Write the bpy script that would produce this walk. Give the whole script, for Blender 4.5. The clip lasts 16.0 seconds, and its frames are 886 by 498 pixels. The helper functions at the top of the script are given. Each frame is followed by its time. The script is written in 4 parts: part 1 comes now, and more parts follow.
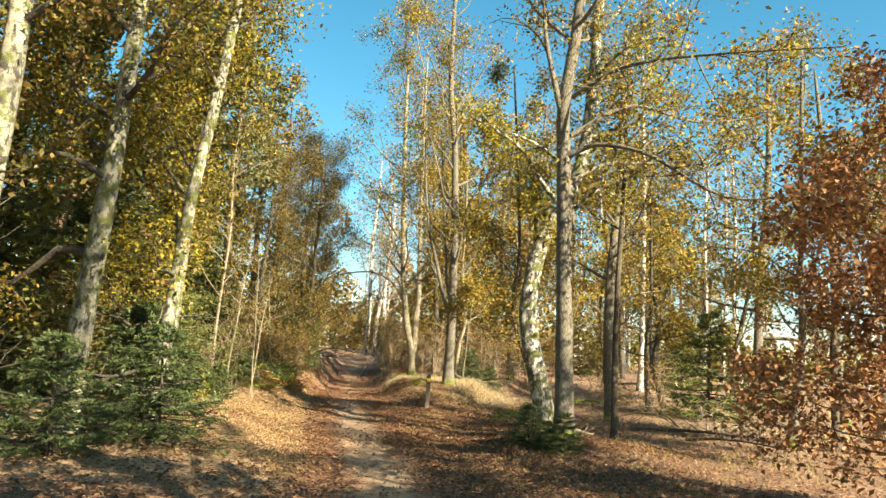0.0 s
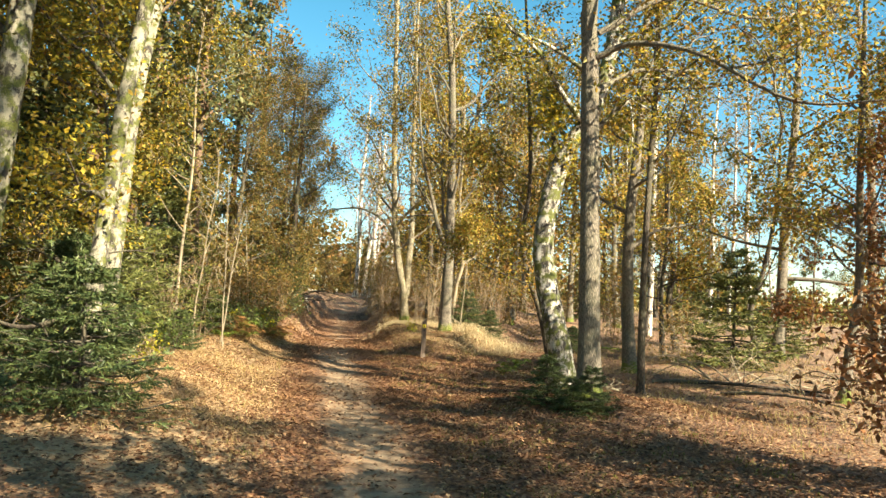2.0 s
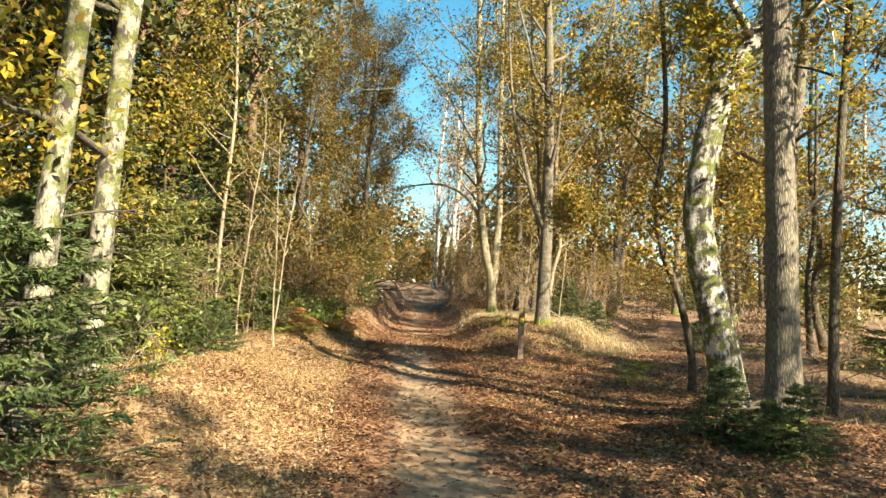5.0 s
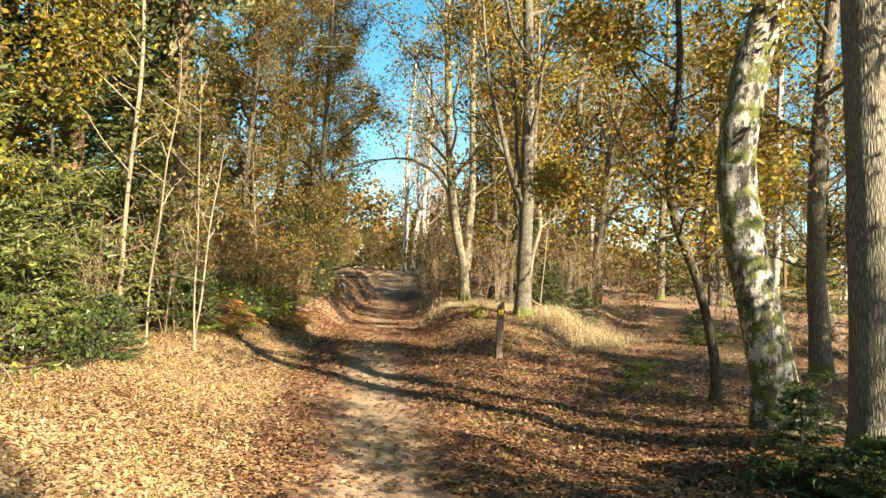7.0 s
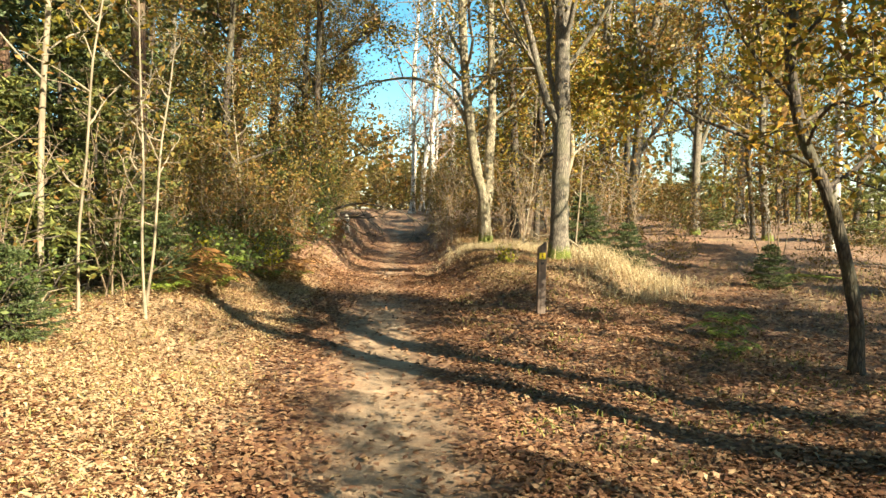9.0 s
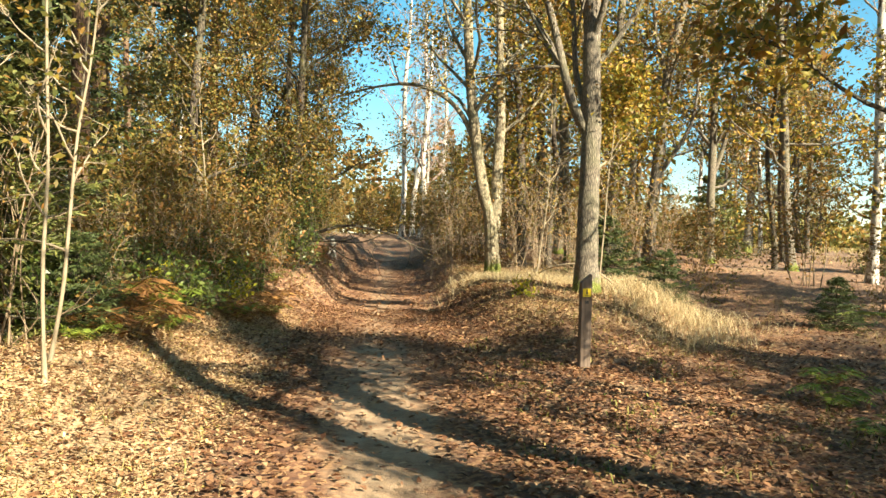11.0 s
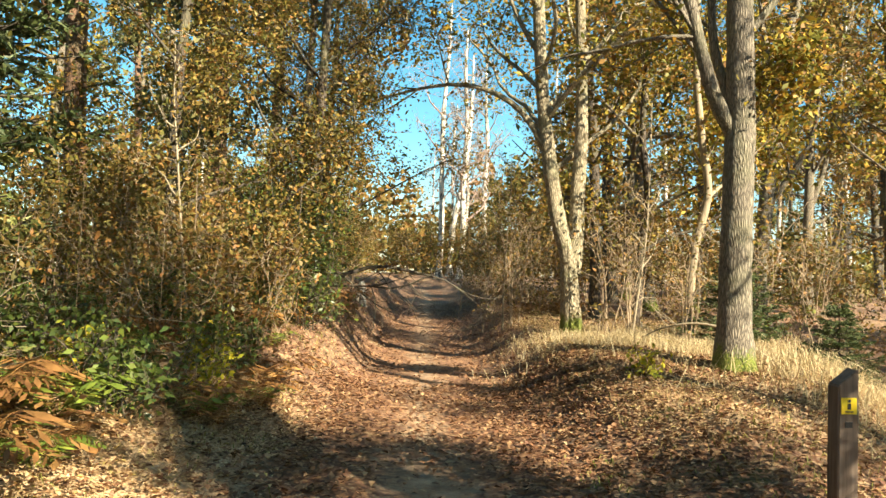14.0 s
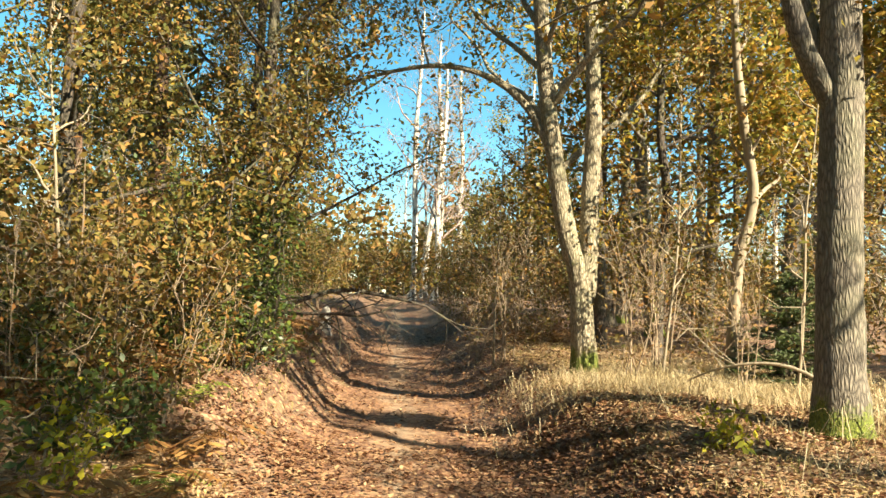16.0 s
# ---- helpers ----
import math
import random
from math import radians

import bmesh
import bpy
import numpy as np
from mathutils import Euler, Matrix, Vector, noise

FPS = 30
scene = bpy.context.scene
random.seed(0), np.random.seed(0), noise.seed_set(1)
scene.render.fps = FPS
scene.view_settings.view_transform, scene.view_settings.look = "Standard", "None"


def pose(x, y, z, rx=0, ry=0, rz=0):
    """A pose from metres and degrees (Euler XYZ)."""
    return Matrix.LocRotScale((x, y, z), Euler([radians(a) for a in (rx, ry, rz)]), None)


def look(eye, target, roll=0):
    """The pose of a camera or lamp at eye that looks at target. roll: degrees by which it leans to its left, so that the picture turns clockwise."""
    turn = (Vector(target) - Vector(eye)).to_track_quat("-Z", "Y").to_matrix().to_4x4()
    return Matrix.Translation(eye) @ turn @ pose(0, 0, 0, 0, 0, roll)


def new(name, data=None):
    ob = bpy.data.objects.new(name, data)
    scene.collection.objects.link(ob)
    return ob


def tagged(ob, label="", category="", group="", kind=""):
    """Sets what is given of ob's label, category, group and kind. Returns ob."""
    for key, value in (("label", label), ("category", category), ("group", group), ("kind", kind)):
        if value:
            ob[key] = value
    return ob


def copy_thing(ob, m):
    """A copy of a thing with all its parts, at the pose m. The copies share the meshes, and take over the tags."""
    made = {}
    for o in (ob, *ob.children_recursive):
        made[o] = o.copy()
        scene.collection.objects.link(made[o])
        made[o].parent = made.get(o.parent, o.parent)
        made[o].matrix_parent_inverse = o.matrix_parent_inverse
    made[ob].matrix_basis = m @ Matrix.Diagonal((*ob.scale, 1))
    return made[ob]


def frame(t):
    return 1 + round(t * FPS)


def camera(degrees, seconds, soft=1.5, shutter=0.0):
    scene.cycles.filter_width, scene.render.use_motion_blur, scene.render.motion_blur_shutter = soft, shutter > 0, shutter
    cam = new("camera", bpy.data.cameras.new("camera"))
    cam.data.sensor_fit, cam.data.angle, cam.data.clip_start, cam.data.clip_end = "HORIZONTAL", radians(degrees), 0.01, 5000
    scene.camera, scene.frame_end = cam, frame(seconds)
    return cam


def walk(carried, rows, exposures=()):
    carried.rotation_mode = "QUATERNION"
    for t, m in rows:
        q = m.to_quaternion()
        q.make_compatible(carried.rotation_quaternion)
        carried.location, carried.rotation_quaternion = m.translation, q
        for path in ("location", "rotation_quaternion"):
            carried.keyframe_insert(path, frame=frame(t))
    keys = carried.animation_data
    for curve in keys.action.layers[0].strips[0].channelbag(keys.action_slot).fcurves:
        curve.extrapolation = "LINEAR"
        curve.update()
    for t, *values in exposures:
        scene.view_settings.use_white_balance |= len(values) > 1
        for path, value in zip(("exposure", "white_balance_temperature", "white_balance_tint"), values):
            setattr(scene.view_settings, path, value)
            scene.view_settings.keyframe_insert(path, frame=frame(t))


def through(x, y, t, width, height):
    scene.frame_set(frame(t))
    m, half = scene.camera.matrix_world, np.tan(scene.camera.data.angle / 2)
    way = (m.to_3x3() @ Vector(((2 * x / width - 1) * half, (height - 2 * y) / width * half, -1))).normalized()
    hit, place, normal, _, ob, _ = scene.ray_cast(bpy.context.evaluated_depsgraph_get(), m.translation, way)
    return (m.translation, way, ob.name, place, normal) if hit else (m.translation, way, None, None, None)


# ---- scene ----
cam = camera(59.6, 16.0)
PATH = [
    (0, (0.254, -0.222, 1.187), (0.22, 1.757, 1.475), 2.9),
    (0.5, (0.118, 0.394, 1.226), (0.091, 2.387, 1.39), 2.6),
    (1, (0.093, 1.05, 1.21), (0.069, 3.048, 1.309), 2.5),
    (1.5, (0.106, 1.668, 1.187), (0.098, 3.663, 1.34), 2.6),
    (2, (0.053, 2.332, 1.202), (0.051, 4.327, 1.347), 2.7),
    (2.5, (-0.01, 2.983, 1.175), (-0.007, 4.978, 1.312), 2.7),
    (3, (-0.162, 3.597, 1.165), (-0.174, 5.592, 1.301), 2.6),
    (3.5, (-0.245, 4.207, 1.153), (-0.277, 6.202, 1.287), 2.3),
    (4, (-0.373, 4.768, 1.119), (-0.535, 6.757, 1.251), 2.6),
    (6.5, (-0.459, 7.836, 1.148), (-0.668, 9.824, 1.23), 2.6),
    (7, (-0.526, 8.458, 1.167), (-0.651, 10.452, 1.248), 2.0),
    (7.5, (-0.624, 9.174, 1.158), (-0.814, 11.163, 1.238), 1.8),
    (8, (-0.798, 9.839, 1.169), (-0.973, 11.831, 1.21), 1.4),
    (8.5, (-0.86, 10.516, 1.151), (-1.016, 12.508, 1.074), 0.8),
    (11, (-1.396, 13.459, 1.123), (-1.501, 15.456, 1.114), 1.1),
    (11.5, (-1.488, 14.035, 1.165), (-1.629, 16.029, 1.225), 1.1),
    (12, (-1.559, 14.706, 1.175), (-1.749, 16.696, 1.254), 1.0),
    (12.5, (-1.699, 15.36, 1.213), (-1.911, 17.344, 1.347), 1.2),
    (13, (-1.78, 15.998, 1.208), (-2.005, 17.983, 1.313), 1.3),
    (13.5, (-1.974, 16.65, 1.229), (-2.201, 18.635, 1.318), 1.5),
    (14, (-2.071, 17.204, 1.248), (-2.26, 19.193, 1.338), 1.5),
    (14.5, (-2.184, 17.741, 1.289), (-2.366, 19.73, 1.378), 2.0),
    (15, (-2.267, 18.382, 1.33), (-2.395, 20.375, 1.441), 1.7),
    (15.5, (-2.343, 18.998, 1.323), (-2.469, 20.989, 1.464), 1.0),
    (16, (-2.414, 19.58, 1.34), (-2.53, 21.572, 1.482), 1.0),
]
walk(cam, [(t, look(eye, target, roll)) for t, eye, target, roll in PATH], [(0.0, 1.97, 7050, 6), (16.0, 1.97, 7050, 6)])

# ---- world, sun, exposure ----
SUN_AZ, SUN_EL = 131.0, 34.0          # degrees clockwise from straight ahead (+y), and above the horizon
world = bpy.data.worlds.new("sky")
scene.world = world
world.use_nodes = True
wn = world.node_tree
sky = wn.nodes.new("ShaderNodeTexSky")
sky.sky_type, sky.sun_disc = "NISHITA", False
sky.sun_elevation, sky.sun_rotation = radians(SUN_EL), radians(SUN_AZ)
sky.air_density, sky.dust_density, sky.ozone_density = 1.0, 0.3, 2.5
deep = wn.nodes.new("ShaderNodeHueSaturation")     # a clear, deep autumn blue
deep.inputs["Hue"].default_value, deep.inputs["Saturation"].default_value = 0.477, 1.3
wn.links.new(sky.outputs[0], deep.inputs["Color"])
wn.links.new(deep.outputs[0], wn.nodes["Background"].inputs[0])
wn.nodes["Background"].inputs[1].default_value = 0.061
sun_data = bpy.data.lights.new("sun", "SUN")
sun_data.energy, sun_data.angle, sun_data.color = 5.0, radians(0.5), (1.0, 0.9, 0.74)
sun = new("sun", sun_data)
sun_dir = Vector((math.sin(radians(SUN_AZ)) * math.cos(radians(SUN_EL)), math.cos(radians(SUN_AZ)) * math.cos(radians(SUN_EL)), math.sin(radians(SUN_EL))))
sun.matrix_world = look(sun_dir * 60, (0, 0, 0))

# ---- materials ----


class Nodes:
    """A material's node tree with short calls."""

    def __init__(self, name):
        self.material = bpy.data.materials.new(name)
        self.material.use_nodes = True
        self.tree = self.material.node_tree
        self.bsdf = self.tree.nodes["Principled BSDF"]
        self.out = self.tree.nodes["Material Output"]

    def add(self, kind, **values):
        n = self.tree.nodes.new(kind)
        for key, value in values.items():
            n.inputs[key.replace("_", " ")].default_value = value
        return n

    def link(self, a, b):
        self.tree.links.new(a, b)

    def coords(self, scale=(1, 1, 1), shift=None):
        tc = self.add("ShaderNodeTexCoord")
        mp = self.add("ShaderNodeMapping")
        mp.inputs["Scale"].default_value = scale
        self.link(tc.outputs["Object"], mp.inputs["Vector"])
        return mp.outputs["Vector"]

    def noise(self, vec, scale, detail=4.0, rough=0.6):
        n = self.add("ShaderNodeTexNoise", Scale=scale, Detail=detail, Roughness=rough)
        self.link(vec, n.inputs["Vector"])
        return n.outputs["Fac"]

    def ramp(self, fac, stops):
        r = self.add("ShaderNodeValToRGB")
        e = r.color_ramp.elements
        while len(e) < len(stops):
            e.new(0.5)
        for el, (p, c) in zip(e, stops):
            el.position, el.color = p, (*c, 1)
        self.link(fac, r.inputs["Fac"])
        return r.outputs["Color"]

    def mix(self, fac, a, b, mode="MIX"):
        m = self.tree.nodes.new("ShaderNodeMix")
        m.data_type, m.blend_type = "RGBA", mode
        for sock, val in ((m.inputs[0], fac), (m.inputs[6], a), (m.inputs[7], b)):
            if isinstance(val, (int, float)):
                sock.default_value = val
            elif isinstance(val, tuple):
                sock.default_value = (*val, 1)
            else:
                self.link(val, sock)
        return m.outputs[2]

    def bump(self, height, strength, distance):
        b = self.add("ShaderNodeBump", Strength=strength, Distance=distance)
        self.link(height, b.inputs["Height"])
        self.link(b.outputs["Normal"], self.bsdf.inputs["Normal"])


def leaf_material(name, stops, through=0.3, rough=0.55):
    n = Nodes(name)
    geo = n.add("ShaderNodeNewGeometry")
    col = n.ramp(geo.outputs["Random Per Island"], stops)
    blotch = n.noise(n.coords(), 22.0, 2.0)
    col = n.mix(n.ramp(blotch, [(0.35, (0, 0, 0)), (0.7, (0.35, 0.35, 0.35))]), col, (0.12, 0.06, 0.02))
    n.link(col, n.bsdf.inputs["Base Color"])
    n.bsdf.inputs["Roughness"].default_value = rough
    n.bsdf.inputs["Specular IOR Level"].default_value = 0.3
    tl = n.add("ShaderNodeBsdfTranslucent")
    n.link(col, tl.inputs["Color"])
    mx = n.add("ShaderNodeMixShader")
    mx.inputs[0].default_value = through
    n.link(n.bsdf.outputs[0], mx.inputs[1])
    n.link(tl.outputs[0], mx.inputs[2])
    n.link(mx.outputs[0], n.out.inputs["Surface"])
    return n.material


def bark_material(name, dark, light, moss=0.0, moss_top=0.6, ridge=30.0, stretch=0.28):
    n = Nodes(name)
    tall = n.coords((1, 1, stretch))
    plain = n.coords()
    ridges = n.add("ShaderNodeTexVoronoi", Scale=ridge)
    ridges.feature = "DISTANCE_TO_EDGE"
    warp = n.noise(tall, 9.0, 3.0)
    wv = n.add("ShaderNodeVectorMath")
    wv.operation = "ADD"
    n.link(tall, wv.inputs[0])
    cmb = n.add("ShaderNodeCombineXYZ")
    sc = n.add("ShaderNodeMath")
    sc.operation = "MULTIPLY"
    sc.inputs[1].default_value = 0.08
    n.link(warp, sc.inputs[0])
    n.link(sc.outputs[0], cmb.inputs[0])
    n.link(sc.outputs[0], cmb.inputs[1])
    n.link(cmb.outputs[0], wv.inputs[1])
    n.link(wv.outputs[0], ridges.inputs["Vector"])
    grain = n.noise(tall, 60.0, 5.0)
    big = n.noise(plain, 2.2, 3.0)
    fur = n.ramp(ridges.outputs["Distance"], [(0.0, dark), (0.16, tuple((a + b) / 2 for a, b in zip(dark, light))), (0.5, light)])
    col = n.mix(n.ramp(grain, [(0.3, (0, 0, 0)), (0.75, (0.6, 0.6, 0.6))]), fur, tuple(c * 0.55 for c in dark))
    col = n.mix(n.ramp(big, [(0.45, (0, 0, 0)), (0.7, (0.45, 0.45, 0.45))]), col, (0.17, 0.17, 0.09))
    if moss:
        sep = n.add("ShaderNodeSeparateXYZ")
        n.link(plain, sep.inputs[0])
        up = n.add("ShaderNodeMapRange")
        for key, value in (("From Min", moss_top), ("From Max", 0.0), ("To Min", 0.0), ("To Max", 1.0)):
            up.inputs[key].default_value = value
        n.link(sep.outputs["Z"], up.inputs["Value"])
        patch = n.noise(plain, 9.0, 6.0, 0.75)
        add = n.add("ShaderNodeMath")
        add.operation = "MULTIPLY_ADD"
        add.inputs[1].default_value = 0.75
        n.link(up.outputs[0], add.inputs[0])
        n.link(patch, add.inputs[2])
        mask = n.ramp(add.outputs[0], [(0.72 - 0.25 * moss, (0, 0, 0)), (0.86 - 0.2 * moss, (1, 1, 1))])
        col = n.mix(mask, col, n.ramp(n.noise(plain, 70.0), [(0.3, (0.04, 0.055, 0.012)), (0.7, (0.2, 0.23, 0.03))]))
    n.link(col, n.bsdf.inputs["Base Color"])
    n.bsdf.inputs["Roughness"].default_value = 0.9
    n.bump(ridges.outputs["Distance"], 0.9, 0.02)
    return n.material


def birch_material(name, moss=0.35, low=(0.42, 0.37, 0.29), high=(0.74, 0.69, 0.6), split=0.5, fine=1.0):
    n = Nodes(name)
    plain = n.coords()
    wide = n.coords((1, 1, 6.0))
    tall = n.coords((1, 1, 0.5))
    lent = n.noise(wide, 7.0 * fine, 4.0, 0.7)
    crack = n.noise(tall, 5.5 * fine, 6.0, 0.72)
    tone = n.noise(plain, 3.0, 3.0)
    white = n.ramp(tone, [(0.3, low), (0.7, high)])
    col = n.mix(n.ramp(lent, [(0.56, (0, 0, 0)), (0.66, (0.8, 0.8, 0.8))]), white, (0.09, 0.075, 0.06))
    col = n.mix(n.ramp(crack, [(split, (0, 0, 0)), (split + 0.06, (1, 1, 1))]), col, (0.05, 0.042, 0.033))
    patch = n.noise(plain, 3.2 * fine, 7.0, 0.72)
    col = n.mix(n.ramp(patch, [(0.62 - 0.25 * moss, (0, 0, 0)), (0.69 - 0.22 * moss, (1, 1, 1))]), col,
                n.ramp(n.noise(plain, 60.0), [(0.3, (0.04, 0.05, 0.012)), (0.7, (0.17, 0.18, 0.03))]))
    n.link(col, n.bsdf.inputs["Base Color"])
    n.bsdf.inputs["Roughness"].default_value = 0.8
    n.bump(crack, 1.0, 0.035)
    return n.material


def plain_wood(name, a, b, rough=0.85, stretch=0.12):
    n = Nodes(name)
    f = n.noise(n.coords((1, 1, stretch)), 34.0, 5.0)
    g = n.noise(n.coords(), 4.0, 3.0)
    col = n.ramp(f, [(0.3, a), (0.7, b)])
    col = n.mix(n.ramp(g, [(0.4, (0, 0, 0)), (0.75, (0.5, 0.5, 0.5))]), col, tuple(0.6 * c for c in a))
    n.link(col, n.bsdf.inputs["Base Color"])
    n.bsdf.inputs["Roughness"].default_value = rough
    n.bump(f, 0.5, 0.005)
    return n.material


def ground_material(name):
    n = Nodes(name)
    v = n.coords()
    cells = n.add("ShaderNodeTexVoronoi", Scale=24.0)
    n.link(v, cells.inputs["Vector"])
    sep = n.add("ShaderNodeSeparateColor")
    n.link(cells.outputs["Color"], sep.inputs[0])
    # leaf tones darkened and reddened, partly carrying the ground's shade in their colour
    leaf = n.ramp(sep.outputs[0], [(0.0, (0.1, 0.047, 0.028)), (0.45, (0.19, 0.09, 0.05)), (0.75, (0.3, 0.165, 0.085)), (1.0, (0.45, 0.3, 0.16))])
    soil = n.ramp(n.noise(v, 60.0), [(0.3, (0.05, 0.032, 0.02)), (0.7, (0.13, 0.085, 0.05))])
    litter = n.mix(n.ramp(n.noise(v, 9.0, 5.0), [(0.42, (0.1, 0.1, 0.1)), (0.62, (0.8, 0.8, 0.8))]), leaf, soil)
    straw = n.ramp(n.noise(n.coords((1, 1, 1)), 90.0, 3.0), [(0.25, (0.16, 0.11, 0.05)), (0.75, (0.46, 0.34, 0.17))])
    far = n.noise(v, 0.6, 5.0)
    col = n.mix(n.ramp(far, [(0.56, (0, 0, 0)), (0.7, (0.6, 0.6, 0.6))]), litter, straw)
    dry = n.add("ShaderNodeAttribute")
    dry.attribute_name = "dry_grass"
    thick = n.add("ShaderNodeMath")
    thick.operation = "MULTIPLY_ADD"
    thick.inputs[1].default_value, thick.inputs[2].default_value = 0.55, -0.27
    n.link(n.noise(v, 2.6, 6.0, 0.7), thick.inputs[0])
    bleached = n.add("ShaderNodeMath")
    bleached.operation = "ADD"
    n.link(dry.outputs["Fac"], bleached.inputs[0])
    n.link(thick.outputs[0], bleached.inputs[1])
    col = n.mix(n.ramp(bleached.outputs[0], [(0.3, (0, 0, 0)), (0.85, (0.85, 0.85, 0.85))]), col,
                n.ramp(n.noise(v, 55.0, 4.0, 0.7), [(0.3, (0.26, 0.155, 0.075)), (0.7, (0.58, 0.42, 0.24))]))
    moss = n.noise(v, 1.4, 5.0)
    col = n.mix(n.ramp(moss, [(0.62, (0, 0, 0)), (0.72, (0.55, 0.55, 0.55))]), col, (0.09, 0.1, 0.025))
    n.link(col, n.bsdf.inputs["Base Color"])
    n.bsdf.inputs["Roughness"].default_value = 0.95
    n.bump(cells.outputs["Distance"], 0.6, 0.03)
    return n.material


def track_material(name):
    n = Nodes(name)
    v = n.coords()
    att = n.add("ShaderNodeAttribute")
    att.attribute_name = "edge"
    cells = n.add("ShaderNodeTexVoronoi", Scale=26.0)
    n.link(v, cells.inputs["Vector"])
    sep = n.add("ShaderNodeSeparateColor")
    n.link(cells.outputs["Color"], sep.inputs[0])
    leaf = n.ramp(sep.outputs[0], [(0.0, (0.09, 0.042, 0.024)), (0.5, (0.19, 0.09, 0.045)), (1.0, (0.36, 0.21, 0.1))])
    sand = n.ramp(n.noise(v, 5.0, 6.0, 0.65), [(0.3, (0.2, 0.125, 0.07)), (0.55, (0.36, 0.25, 0.15)), (0.8, (0.5, 0.38, 0.245))])
    grit = n.noise(v, 160.0, 3.0)
    sand = n.mix(n.ramp(grit, [(0.35, (0.7, 0.7, 0.7)), (0.5, (0, 0, 0))]), sand, (0.13, 0.085, 0.055))
    add = n.add("ShaderNodeMath")
    add.operation = "ADD"
    n.link(att.outputs["Fac"], add.inputs[0])
    n.link(n.noise(v, 3.5, 6.0, 0.7), add.inputs[1])
    col = n.mix(n.ramp(add.outputs[0], [(0.62, (0, 0, 0)), (0.9, (1, 1, 1))]), sand, leaf)
    n.link(col, n.bsdf.inputs["Base Color"])
    n.bsdf.inputs["Roughness"].default_value = 0.95
    n.bump(n.noise(v, 45.0, 5.0), 0.6, 0.02)
    return n.material


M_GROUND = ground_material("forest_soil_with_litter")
M_TRACK = track_material("trodden_sandy_earth")
M_OAK = bark_material("oak_bark", (0.085, 0.07, 0.052), (0.36, 0.305, 0.225), moss=0.2, moss_top=0.5, ridge=44.0, stretch=0.2)
M_OAK_BARE = bark_material("smooth_oak_bark", (0.16, 0.13, 0.08), (0.56, 0.48, 0.33), moss=0.5, moss_top=0.55, ridge=34.0)
M_BARK = bark_material("dark_bark", (0.03, 0.024, 0.018), (0.17, 0.13, 0.09))
M_BIRCH = birch_material("birch_bark", 0.58, (0.3, 0.265, 0.205), (0.74, 0.69, 0.6), 0.465, 1.7)
M_BIRCH_CLEAN = birch_material("pale_birch_bark", 0.0)
M_LICHEN = birch_material("lichened_bark", 0.5, (0.2, 0.185, 0.125), (0.46, 0.42, 0.31), 0.5, 1.8)
M_TWIG = plain_wood("twig_wood", (0.16, 0.11, 0.07), (0.36, 0.27, 0.17))
M_PALE = plain_wood("pale_dead_wood", (0.18, 0.145, 0.09), (0.38, 0.31, 0.21))
M_PINE = bark_material("pine_bark", (0.09, 0.05, 0.03), (0.34, 0.19, 0.11))
M_GOLD = leaf_material("gold_oak_leaves", [(0.0, (0.09, 0.11, 0.02)), (0.3, (0.2, 0.19, 0.03)), (0.58, (0.4, 0.3, 0.04)), (0.8, (0.44, 0.24, 0.035)), (1.0, (0.17, 0.085, 0.028))])
M_YELLOW = leaf_material("yellow_leaves", [(0.0, (0.1, 0.12, 0.02)), (0.35, (0.26, 0.25, 0.035)), (0.65, (0.5, 0.39, 0.04)), (0.85, (0.6, 0.42, 0.04)), (1.0, (0.28, 0.16, 0.03))], 0.5)
M_BROWN = leaf_material("brown_oak_leaves", [(0.0, (0.075, 0.085, 0.022)), (0.4, (0.17, 0.135, 0.035)), (0.72, (0.28, 0.18, 0.05)), (1.0, (0.33, 0.15, 0.045))])
M_COPPER = leaf_material("copper_leaves", [(0.0, (0.19, 0.075, 0.03)), (0.5, (0.36, 0.16, 0.06)), (1.0, (0.55, 0.30, 0.14))], 0.25)
M_OLIVE = leaf_material("olive_leaves", [(0.0, (0.06, 0.08, 0.018)), (0.4, (0.14, 0.14, 0.03)), (0.75, (0.27, 0.2, 0.04)), (1.0, (0.34, 0.18, 0.04))])
M_GREEN = leaf_material("dark_green_leaves", [(0.0, (0.025, 0.05, 0.015)), (0.6, (0.06, 0.11, 0.025)), (1.0, (0.13, 0.17, 0.03))], 0.2, 0.4)
M_LIME = leaf_material("lime_yellow_leaves", [(0.0, (0.15, 0.21, 0.03)), (0.5, (0.42, 0.4, 0.03)), (1.0, (0.62, 0.5, 0.04))], 0.4)
M_NEEDLE = leaf_material("spruce_needles", [(0.0, (0.032, 0.06, 0.022)), (0.6, (0.07, 0.115, 0.038)), (1.0, (0.14, 0.185, 0.06))], 0.15, 0.5)
M_PINENEEDLE = leaf_material("pine_needles", [(0.0, (0.05, 0.07, 0.03)), (0.6, (0.11, 0.13, 0.05)), (1.0, (0.2, 0.2, 0.08))], 0.2, 0.5)
M_LITTER = leaf_material("fallen_leaves", [(0.0, (0.11, 0.05, 0.03)), (0.35, (0.2, 0.095, 0.05)), (0.7, (0.31, 0.165, 0.085)), (0.92, (0.43, 0.26, 0.135)), (1.0, (0.54, 0.38, 0.21))], 0.1, 0.6)
M_PALELEAF = leaf_material("bleached_leaves", [(0.0, (0.36, 0.21, 0.1)), (0.4, (0.52, 0.36, 0.19)), (0.85, (0.68, 0.51, 0.3)), (1.0, (0.58, 0.44, 0.13))], 0.12, 0.6)
